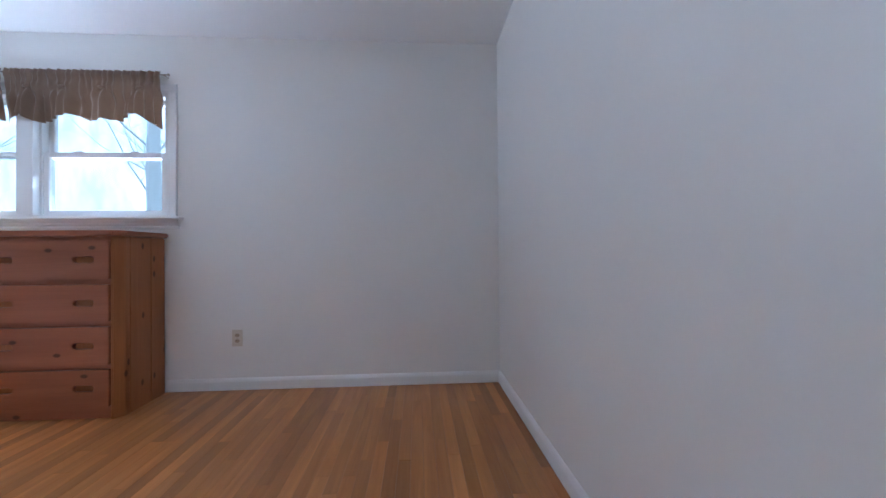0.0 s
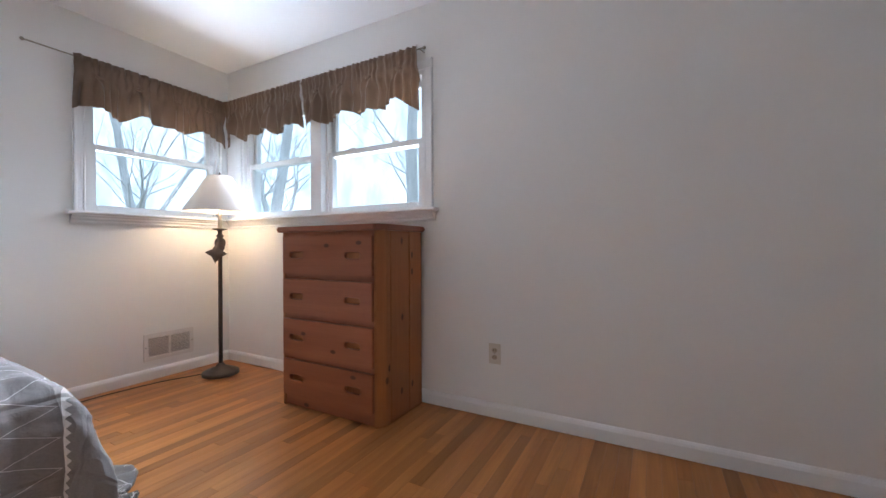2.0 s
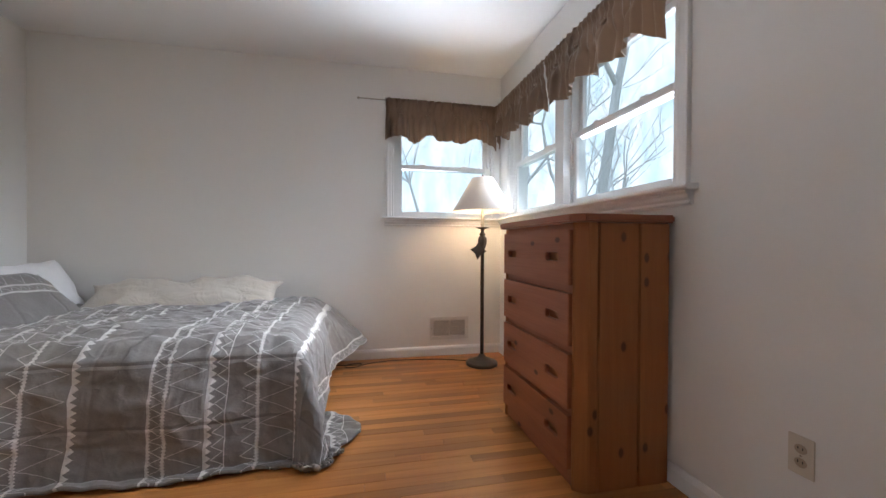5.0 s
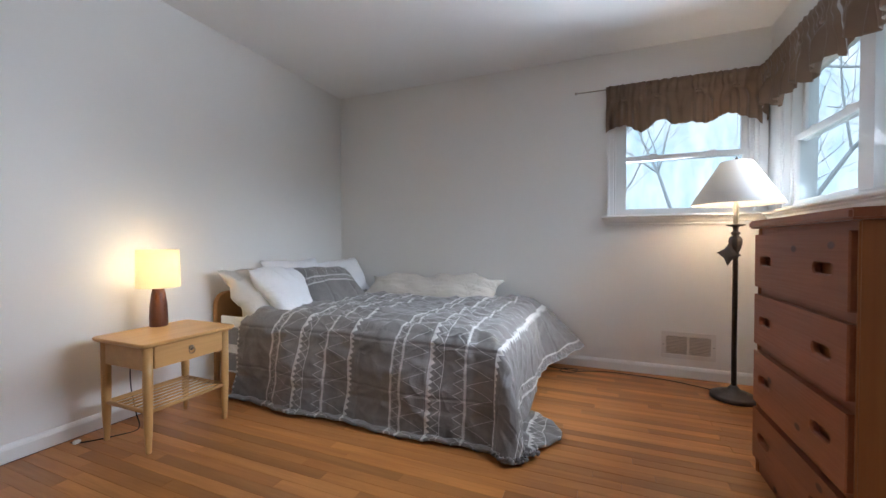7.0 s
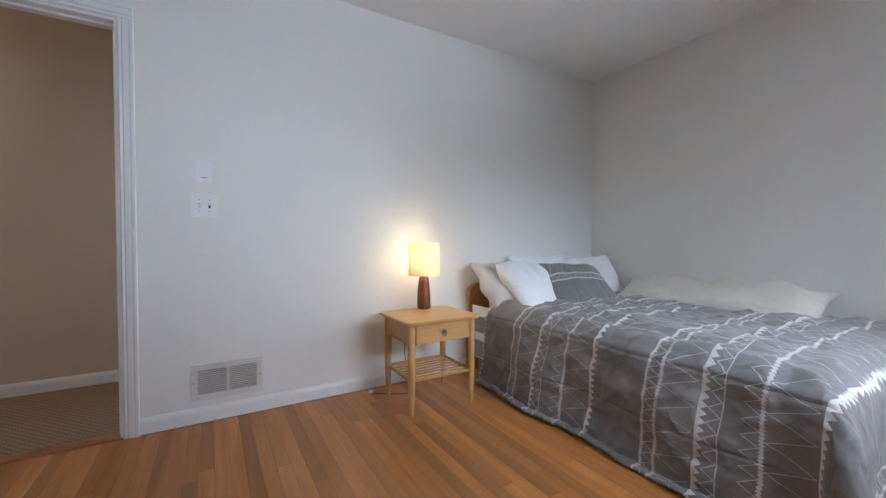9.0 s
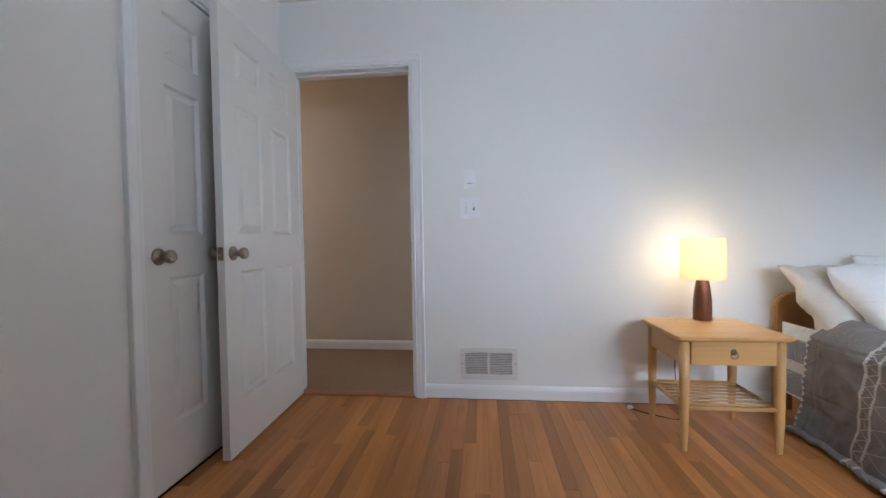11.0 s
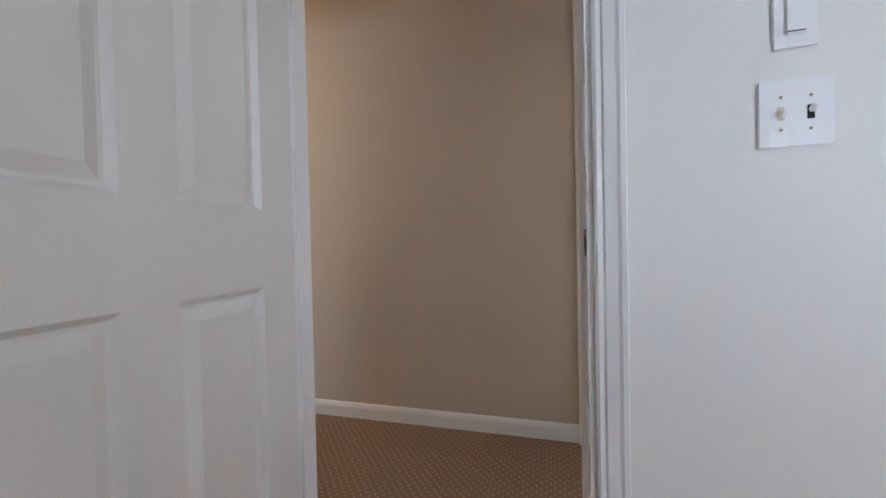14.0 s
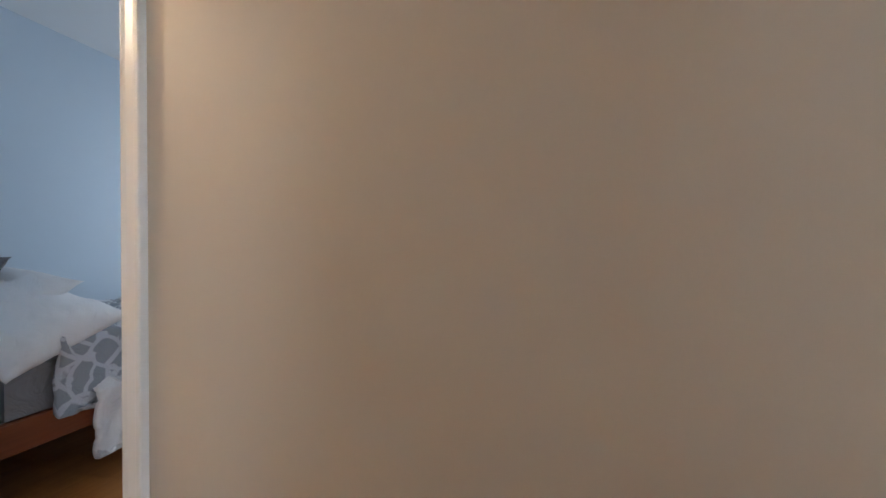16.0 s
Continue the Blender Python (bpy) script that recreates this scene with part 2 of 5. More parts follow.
def quilt_mat(name, base, white, strength=1.0):
    """Grey quilt cloth with white saw-tooth bands, thin ladder bands and zigzag lines across its length (UV in metres)."""
    g = G(name, 0.9)
    uv = g.coord("UV")
    u, v, _ = g.split(uv)
    wob = g.m("MULTIPLY", g.m("SUBTRACT", g.noise(uv, 4, 2), 0.5), 0.008)
    u = g.m("ADD", u, wob)
    per = 0.86
    q = g.m("MULTIPLY", g.m("FRACT", g.m("DIVIDE", u, per)), per)

    def tri(x, length):
        return g.m("ABSOLUTE", g.m("SUBTRACT", g.m("MULTIPLY", g.m("FRACT", g.m("DIVIDE", x, length)), 2.0), 1.0))

    saw = tri(v, 0.030)
    out = 0.0
    for at in (0.22, 0.575):
        w = g.m("ADD", 0.004, g.m("MULTIPLY", saw, 0.022))
        out = g.m("MAXIMUM", out, g.m("MULTIPLY", g.m("GREATER_THAN", q, at - 0.005), g.m("LESS_THAN", g.m("SUBTRACT", q, at), w)))
    out = g.m("MAXIMUM", out, g.m("MULTIPLY", g.m("LESS_THAN", g.m("ABSOLUTE", g.m("SUBTRACT", q, 0.292)), 0.0022), 0.85))
    for at in (0.006, 0.066, 0.415):
        near = g.m("LESS_THAN", g.m("ABSOLUTE", g.m("SUBTRACT", q, at)), g.m("ADD", 0.003, g.m("MULTIPLY", tri(v, 0.013), 0.0075)))
        out = g.m("MAXIMUM", out, g.m("MULTIPLY", near, 0.9))
    for lo, hi, length in ((0.012, 0.06, 0.045), (0.075, 0.205, 0.095), (0.246, 0.288, 0.055), (0.355, 0.408, 0.055), (0.425, 0.560, 0.10)):
        z = g.m("ADD", lo, g.m("MULTIPLY", tri(v, length), hi - lo))
        line = g.m("LESS_THAN", g.m("ABSOLUTE", g.m("SUBTRACT", q, z)), 0.0028)
        out = g.m("MAXIMUM", out, g.m("MULTIPLY", line, 0.85))
    worn = g.m("MULTIPLY", out, g.m("ADD", g.m("MULTIPLY", g.noise(uv, 70, 2), 0.5), 0.62 * strength))
    fleck = g.noise(g.coord("UV", (60, 900, 1)), 1.0, 2)
    ground = g.mix(fleck, tuple(c * 0.55 for c in base), tuple(c * 1.38 for c in base))
    g.colour(g.mix(worn, ground, white))
    pucker = g.ramp(tri(v, 0.25), (0.0, (0, 0, 0)), (0.10, (1, 1, 1)))
    stitch = g.ramp(tri(u, 0.43), (0.0, (0, 0, 0)), (0.06, (1, 1, 1)))
    ridge = g.m("ABSOLUTE", g.m("SUBTRACT", g.m("MULTIPLY", g.noise(uv, 5.0, 2, 0.5, 0.5), 2.0), 1.0))
    ridge = g.m("POWER", g.m("SUBTRACT", 1.0, ridge), 4.0)
    h = g.m("ADD", g.m("MULTIPLY", ridge, 0.8), g.m("MULTIPLY", g.noise(uv, 24, 3, 0.55, 0.8), 0.45))
    h = g.m("ADD", h, g.m("ADD", g.m("MULTIPLY", pucker, 0.7), g.m("MULTIPLY", stitch, 0.4)))
    g.bump(g.m("ADD", h, g.m("MULTIPLY", fleck, 0.05)), 0.55, 0.013)
    g.b.inputs["Sheen Weight"].default_value = 0.2
    return g.mat


QUILT = quilt_mat("grey_quilt", (0.215, 0.200, 0.192), (0.72, 0.70, 0.68))

g = G("scroll_quilt", 0.9)
p = g.coord()
vo = g.n("ShaderNodeTexVoronoi", feature="DISTANCE_TO_EDGE")
g.t.links.new(p, vo.inputs["Vector"])
vo.inputs["Scale"].default_value = 11.0
g.colour(g.mix(g.ramp(vo.outputs["Distance"], (0.06, (1, 1, 1)), (0.10, (0, 0, 0))), (0.34, 0.36, 0.40), (0.62, 0.64, 0.68)))
g.bump(g.noise(p, 18, 4, 0.6, 1.0), 0.7, 0.02)
SCROLL = g.mat

# ---- builders ----


def box(bm, a, b, m=None):
    lo, hi = [min(p, q) for p, q in zip(a, b)], [max(p, q) for p, q in zip(a, b)]
    vs = []
    for z in (lo[2], hi[2]):
        for x, y in ((lo[0], lo[1]), (hi[0], lo[1]), (hi[0], hi[1]), (lo[0], hi[1])):
            v = Vector((x, y, z))
            vs.append(bm.verts.new(m @ v if m else v))
    fs = [(3, 2, 1, 0), (4, 5, 6, 7), (0, 1, 5, 4), (1, 2, 6, 5), (2, 3, 7, 6), (3, 0, 4, 7)]
    return [bm.faces.new([vs[i] for i in f]) for f in fs]


def part(name, bm, material, parent=None, label="", smooth=False, bevel=0.0, segments=2, m=None):
    me = bpy.data.meshes.new(name)
    if bevel:
        bmesh.ops.bevel(bm, geom=list(bm.edges), offset=bevel, segments=segments, affect="EDGES", clamp_overlap=True)
    if smooth:
        for f in bm.faces:
            f.smooth = True
    bm.to_mesh(me)
    bm.free()
    me.materials.append(material)
    ob = new(name, me)
    if m is not None:
        ob.matrix_basis = m
    if parent is not None:
        ob.parent = parent
    if label:
        ob["label"] = label
    return ob


def slab(name, a, b, material, parent=None, label="", bevel=0.0):
    bm = bmesh.new()
    box(bm, a, b)
    return part(name, bm, material, parent, label, bevel=bevel)


def empty(name, x, y, z, rz=0):
    ob = new(name)
    ob.empty_display_size = 0.05
    ob.matrix_basis = pose(x, y, z, 0, 0, rz)
    return ob


def lathe(bm, profile, steps=32, centre=(0, 0), cap=True):
    rings = []
    for r, z in profile:
        rings.append([bm.verts.new((centre[0] + r * math.cos(2 * math.pi * k / steps), centre[1] + r * math.sin(2 * math.pi * k / steps), z)) for k in range(steps)])
    for a, b in zip(rings, rings[1:]):
        for k in range(steps):
            j = (k + 1) % steps
            bm.faces.new((a[k], a[j], b[j], b[k]))
    if cap:
        bm.faces.new(rings[0][::-1])
        bm.faces.new(rings[-1])
    return rings


def tube(name, points, radius, material, parent=None, label="", steps=8):
    """A round rod along a smooth line of points."""
    pts = []
    P = [Vector(q) for q in points]
    for i in range(len(P) - 1):
        p0, p1, p2, p3 = P[max(i - 1, 0)], P[i], P[i + 1], P[min(i + 2, len(P) - 1)]
        n = 6 if len(P) > 2 else 1
        for k in range(n):
            t = k / n
            pts.append(0.5 * ((2 * p1) + (p2 - p0) * t + (2 * p0 - 5 * p1 + 4 * p2 - p3) * t * t + (3 * p1 - p0 - 3 * p2 + p3) * t ** 3))
    pts.append(P[-1])
    bm = bmesh.new()
    rings = []
    for i, c in enumerate(pts):
        d = (pts[min(i + 1, len(pts) - 1)] - pts[max(i - 1, 0)]).normalized()
        q = d.to_track_quat("Z", "Y")
        rings.append([bm.verts.new(c + q @ Vector((radius * math.cos(2 * math.pi * k / steps), radius * math.sin(2 * math.pi * k / steps), 0))) for k in range(steps)])
    for a, b in zip(rings, rings[1:]):
        for k in range(steps):
            j = (k + 1) % steps
            bm.faces.new((a[k], a[j], b[j], b[k]))
    bm.faces.new(rings[0][::-1])
    bm.faces.new(rings[-1])
    return part(name, bm, material, parent, label, smooth=True)


def sweep(bm, profile, a, b, out, up=(0, 0, 1)):
    """A straight moulding from a to b; profile rows of (outward, upward)."""
    a, b, out, up = Vector(a), Vector(b), Vector(out), Vector(up)
    ra = [bm.verts.new(a + out * o + up * u) for o, u in profile]
    rb = [bm.verts.new(b + out * o + up * u) for o, u in profile]
    n = len(profile)
    for k in range(n):
        j = (k + 1) % n
        bm.faces.new((ra[k], ra[j], rb[j], rb[k]))
    bm.faces.new(ra[::-1])
    bm.faces.new(rb)


# ---- structure ----
W, E, N, S, H = -3.585, 0.705, 2.832, -0.712, 2.465
TH = 0.115
HALL_N, HALL_S, HALL_W, HALL_H = S - TH, -1.715, -0.165, 2.40


def wall(name, axis, at, thick, lo, hi, height, holes, material, label, base=0.0):
    """A wall along x (axis 'y') or y (axis 'x') from its face `at` to at+thick, with holes (lo, hi, zlo, zhi)."""
    bm = bmesh.new()

    def piece(u0, u1, z0, z1):
        if u1 - u0 > 1e-4 and z1 - z0 > 1e-4:
            if axis == "y":
                box(bm, (u0, at, z0), (u1, at + thick, z1))
            else:
                box(bm, (at, u0, z0), (at + thick, u1, z1))

    u = lo
    for h0, h1, z0, z1 in sorted(holes):
        piece(u, h0, base, height)
        piece(h0, h1, base, z0)
        piece(h0, h1, z1, height)
        u = h1
    piece(u, hi, base, height)
    ob = part(name, bm, material)
    return tagged(ob, label, "wall", kind="structure")


WZ0, WZ1 = 1.205, 2.06
NWIN = (-3.395, -1.60)
WWIN = (1.872, 2.765)
DOOR_X0, DOOR_X1, DOOR_H = -0.118, 0.655, 2.042
CLOSET_Y0, CLOSET_Y1 = -0.395, 0.338
wall("wall_north", "y", N, 0.17, W - 0.17, E + 0.17, H, [(*NWIN, WZ0, WZ1)], WALL, "off-white painted wall with a double window opening")
wall("wall_west", "x", W - 0.17, 0.17, HALL_N, N, H, [(*WWIN, WZ0, WZ1)], WALL, "off-white painted wall with a corner window opening")
wall("wall_south", "y", S - TH / 2, TH / 2, W, E, H, [(DOOR_X0, DOOR_X1, 0, DOOR_H)], WALL, "off-white painted wall with the bedroom doorway")
wall("wall_east", "x", E, 0.10, HALL_N + TH / 2, N, H, [(CLOSET_Y0, CLOSET_Y1, 0, DOOR_H)], WALL, "off-white painted wall with the closet doorway")
wall("wall_hall_north", "y", HALL_N, TH / 2, W, 3.4, H, [(DOOR_X0, DOOR_X1, 0, DOOR_H)], HALLWALL, "tan painted hall wall with a doorway")
GUEST_X0, GUEST_X1 = 1.416, 2.145
wall("wall_hall_south", "y", HALL_S - TH / 2, TH / 2, HALL_W - 0.06, 3.4, H, [(GUEST_X0, GUEST_X1, 0, DOOR_H)], HALLWALL, "tan painted hall wall beside an open doorway")
OFF_Y0, OFF_Y1 = -1.645, -0.835
wall("wall_hall_west", "x", HALL_W - 0.06, 0.06, HALL_S, HALL_N, H, [(OFF_Y0, OFF_Y1, 0, DOOR_H)], HALLWALL, "tan painted end wall of the hall with an open doorway")
wall("wall_hall_east", "x", 3.4, 0.10, HALL_S - TH, HALL_N + TH, H, [], HALLWALL, "tan painted wall that closes the hall")

# closet box behind the closed door
bm = bmesh.new()
box(bm, (E + 0.75, -0.6, 0), (E + 0.80, 0.6, H))
box(bm, (E + 0.10, 0.6, 0), (E + 0.80, 0.65, H))
box(bm, (E + 0.10, -0.65, 0), (E + 0.80, -0.6, H))
tagged(part("wall_closet", bm, WALL), "plain white walls of the closed closet", "wall", kind="structure")

tagged(slab("ceiling", (W - 0.17, HALL_N + TH / 2, H), (E + 0.85, N + 0.17, H + 0.1), CEIL), "flat white painted bedroom ceiling", "ceiling", kind="structure")
tagged(slab("ceiling_hall", (HALL_W, HALL_S, HALL_H), (3.4, HALL_N, HALL_H + 0.06), HALLCEIL), "warm white hall ceiling", "ceiling", kind="structure")

# sub-floor, carpet and threshold
tagged(slab("floor_base", (-4.4, -6.0, -0.12), (4.2, N + 0.17, -0.022), DARK), "dark sub-floor below the boards", "floor", kind="structure")
tagged(slab("carpet", (HALL_W, HALL_S, -0.02), (3.4, HALL_N + 0.045, 0.006), CARPET), "brown loop-pile hall carpet with small pale dots", "carpet", kind="structure")
tagged(slab("threshold", (DOOR_X0, HALL_N + 0.046, -0.02), (DOOR_X1, S + 0.012, 0.008), THRESH, bevel=0.004), "reddish oak threshold strip in the doorway", "threshold", kind="structure")
tagged(slab("threshold_guest", (GUEST_X0, HALL_S - 0.06, -0.02), (GUEST_X1, HALL_S - 0.001, 0.007), THRESH, bevel=0.004), "oak threshold strip under an open doorway", "threshold", kind="structure")
tagged(slab("threshold_office", (HALL_W - 0.06, OFF_Y0, -0.02), (HALL_W - 0.001, OFF_Y1, 0.007), THRESH, bevel=0.004), "oak threshold strip at the hall end", "threshold", kind="structure")

# baseboards
BASEPROF = [(0, 0.004), (0.015, 0.004), (0.015, 0.062), (0.011, 0.074), (0.005, 0.083), (0, 0.085)]


def baseboard(a, b, out, prof=BASEPROF, name="baseboard"):
    bm = bmesh.new()
    sweep(bm, prof, a, b, out)
    bmesh.ops.recalc_face_normals(bm, faces=bm.faces)
    return tagged(part(name, bm, TRIM), "white painted wooden baseboard", "baseboard", kind="structure")


CW = 0.062
baseboard((W + 0.015, N, 0), (E - 0.015, N, 0), (0, -1, 0))
baseboard((W, S, 0), (W, N, 0), (1, 0, 0))
baseboard((W + 0.015, S, 0), (DOOR_X0 - CW, S, 0), (0, 1, 0))
baseboard((E, CLOSET_Y1 + CW, 0), (E, N, 0), (-1, 0, 0))
baseboard((HALL_W, HALL_S, 0), (GUEST_X0 - CW, HALL_S, 0), (0, 1, 0))
baseboard((GUEST_X1 + CW, HALL_S, 0), (3.4, HALL_S, 0), (0, 1, 0))
baseboard((DOOR_X1 + CW, HALL_N, 0), (3.4, HALL_N, 0), (0, -1, 0))

# casings with a stepped profile (across, thick)
CASPROF = [(0.0, 0.0), (0.0, 0.011), (0.006, 0.014), (0.016, 0.012), (0.020, 0.016), (0.044, 0.018), (0.050, 0.021), (0.060, 0.021), (0.062, 0.018), (0.062, 0.0)]


def casing(name, parent, origin, along, out, width, height, sides="lrt"):
    """A door or window casing round an opening that starts at origin and goes `width` along; out: from the wall."""
    o, al, ou, up = Vector(origin), Vector(along), Vector(out), Vector((0, 0, 1))
    made = []

    def stick(a, b, across):
        bm = bmesh.new()
        ra = [bm.verts.new(a + across * c + ou * t) for c, t in CASPROF]
        rb = [bm.verts.new(b + across * c * 1.0 + ou * t) for c, t in CASPROF]
        n = len(CASPROF)
        for k in range(n):
            j = (k + 1) % n
            bm.faces.new((ra[k], ra[j], rb[j], rb[k]))
        bm.faces.new(ra[::-1])
        bm.faces.new(rb)
        bmesh.ops.recalc_face_normals(bm, faces=bm.faces)
        made.append(part(name, bm, TRIM, parent))

    if "l" in sides:
        stick(o, o + up * height, -al)
    if "r" in sides:
        stick(o + al * width, o + al * width + up * height, al)
    if "t" in sides:
        x0 = CW if "l" in sides else 0
        x1 = CW if "r" in sides else 0
        stick(o + up * height - al * x0, o + up * height + al * (width + x1), up)
    return made


def door_frame(name, origin, along, out, width, height, depth, front, back, stop_at, label):
    """Jambs, head, stops and casings of a doorway. depth runs against `out`."""
    root = empty(name, *origin)
    tagged(root, label, "doorway", kind="structure")
    al, ou = Vector(along), Vector(out)

    def slat(nm, u0, u1, z0, z1, d0, d1):
        bm = bmesh.new()
        pts = [al * u - ou * d for u in (u0, u1) for d in (d0, d1)]
        lo = [min(p[k] for p in pts) for k in (0, 1)]
        hi = [max(p[k] for p in pts) for k in (0, 1)]
        box(bm, (lo[0], lo[1], z0), (hi[0], hi[1], z1))
        return part(nm, bm, TRIM, root)

    t = 0.014
    slat("jamb", 0.0, t, 0.0, height, -0.002, depth + 0.002)
    slat("jamb", width - t, width, 0.0, height, -0.002, depth + 0.002)
    slat("head", t, width - t, height - t, height, -0.002, depth + 0.002)
    s0, s1 = stop_at, stop_at + 0.035
    slat("door_stop", t, t + 0.011, 0.0, height - t, s0, s1)
    slat("door_stop", width - t - 0.011, width - t, 0.0, height - t, s0, s1)
    slat("door_stop", t + 0.011, width - t - 0.011, height - t - 0.011, height - t, s0, s1)
    if front:
        casing("casing", root, (0, 0, 0), along, out, width, height, front)
    if back:
        casing("casing", root, tuple(-ou * depth), along, tuple(-ou), width, height, back)
    return root


df = door_frame("door_frame", (DOOR_X0, S, 0), (1, 0, 0), (0, 1, 0), DOOR_X1 - DOOR_X0, DOOR_H, TH, "lt", "lrt", 0.045, "white painted bedroom door frame with stepped casing")
slab("casing", (DOOR_X1 - DOOR_X0, 0, 0), (E - DOOR_X0 - 0.002, 0.018, DOOR_H + 0.062), TRIM, df)
cf = door_frame("door_frame_closet", (E, CLOSET_Y0, 0), (0, 1, 0), (-1, 0, 0), CLOSET_Y1 - CLOSET_Y0, DOOR_H, 0.10, "lrt", "", 0.040, "white painted closet door frame with stepped casing")
gf_ = door_frame("door_frame_guest", (GUEST_X0, HALL_S, 0), (1, 0, 0), (0, 1, 0), GUEST_X1 - GUEST_X0, DOOR_H, TH, "lrt", "lrt", 0.05, "white painted door frame on the tan hall wall")
of_ = door_frame("door_frame_office", (HALL_W, OFF_Y0, 0), (0, 1, 0), (1, 0, 0), OFF_Y1 - OFF_Y0, DOOR_H, TH, "l", "lrt", 0.045, "white painted door frame at the hall end")


def strike(root, at, normal):
    """A small metal plate with a dark latch hole, on a jamb."""
    n, c = Vector(normal), Vector(at)
    side = Vector((abs(n.y), abs(n.x), 0))
    bm = bmesh.new()
    box(bm, c - side * 0.020 - Vector((0, 0, 0.029)), c + side * 0.020 + Vector((0, 0, 0.029)) + n * 0.002)
    pl = part("strike_plate", bm, BRASS, root, "brass strike plate")
    bm = bmesh.new()
    box(bm, c - side * 0.008 - Vector((0, 0, 0.012)) + n * 0.0005, c + side * 0.008 + Vector((0, 0, 0.012)) + n * 0.0026)
    part("latch_hole", bm, DARK, pl)
    return pl


strike(df, (0.0145, -0.024, 0.93), (1, 0, 0))
strike(gf_, (GUEST_X1 - GUEST_X0 - 0.0145, -0.096, 0.93), (-1, 0, 0))
strike(of_, (-0.094, 0.0145, 0.93), (0, 1, 0))

# ---- doors ----


def panel_door(name, width, height, label, thick=0.035):
    """A six-panel leaf: hinge edge at the origin, leaf along +x, faces at y=0 and y=-thick."""
    root = empty(name, 0, 0, 0)
    tagged(root, label, "door")
    st, mid = 0.115, 0.095
    pw = (width - 2 * st - mid) / 2
    xs = [(st, st + pw), (st + pw + mid, width - st)]
    zs = [(0.235, 0.83), (1.005, 1.60), (1.705, 1.885)]
    bm = bmesh.new()
    for side in (0, 1):
        y0 = 0.0 if side == 0 else -thick
        s = -1 if side == 0 else 1
        cx = [0, *xs[0], *xs[1], width]
        cz = [0, *zs[0], *zs[1], *zs[2], height]

        def ring(x0, x1, z0, z1, d):
            return [bm.verts.new((x, y0 + s * d, z)) for x, z in ((x0, z0), (x1, z0), (x1, z1), (x0, z1))]

        for i in range(5):
            for j in range(7):
                x0, x1, z0, z1 = cx[i], cx[i + 1], cz[j], cz[j + 1]
                if i in (1, 3) and j in (1, 3, 5):
                    rs = [ring(x0 + a, x1 - a, z0 + a, z1 - a, d) for a, d in ((0, 0), (0.004, 0.004), (0.011, 0.012), (0.018, 0.012), (0.042, 0.002))]
                    for a, b in zip(rs, rs[1:]):
                        for k in range(4):
                            bm.faces.new((a[k], a[(k + 1) % 4], b[(k + 1) % 4], b[k]))
                    bm.faces.new(rs[-1])
                else:
                    bm.faces.new(ring(x0, x1, z0, z1, 0))
    bmesh.ops.remove_doubles(bm, verts=bm.verts, dist=1e-5)
    for x in (0, width):
        bm.faces.new([bm.verts.new(p) for p in ((x, 0, 0), (x, -thick, 0), (x, -thick, height), (x, 0, height))])
    for z in (0, height):
        bm.faces.new([bm.verts.new(p) for p in ((0, 0, z), (width, 0, z), (width, -thick, z), (0, -thick, z))])
    bmesh.ops.remove_doubles(bm, verts=bm.verts, dist=1e-5)
    bmesh.ops.recalc_face_normals(bm, faces=bm.faces)
    part("leaf", bm, DOORPAINT, root)
    kx = width - 0.062
    for s, y in ((1, 0.0), (-1, -thick)):
        bm = bmesh.new()
        lathe(bm, [(0.0325, 0), (0.0325, 0.003), (0.029, 0.008), (0.016, 0.011), (0.0125, 0.016), (0.0125, 0.028), (0.020, 0.034), (0.0255, 0.044), (0.0265, 0.052), (0.0245, 0.060), (0.018, 0.064), (0.0155, 0.062), (0.0145, 0.0605), (0.001, 0.0605)], 28)
        part("door_knob", bm, NICKEL, root, "brushed nickel door knob", smooth=True, m=Matrix.Translation((kx, y, 0.915)) @ pose(0, 0, 0, -90 * s, 0, 0))
    bm = bmesh.new()
    box(bm, (width, -thick / 2 - 0.0125, 0.915 - 0.029), (width + 0.0015, -thick / 2 + 0.0125, 0.915 + 0.029))
    pl = part("latch_plate", bm, BRASS, root, "aged brass latch plate")
    bm = bmesh.new()
    box(bm, (width + 0.001, -thick / 2 - 0.007, 0.905), (width + 0.011, -thick / 2 + 0.007, 0.926))
    part("latch_bolt", bm, NICKEL, pl, bevel=0.002)
    return root


door = panel_door("bedroom_door", 0.760, 2.008, "open white six-panel door with a nickel knob")
door.matrix_basis = pose(0.606, -0.704, 0.012, 0, 0, 92.0)
closet = panel_door("closet_door", 0.703, 2.008, "closed white six-panel closet door with a nickel knob")
closet.matrix_basis = pose(E + 0.002, CLOSET_Y0 + 0.0145, 0.010, 0, 0, 90)

# ---- windows ----


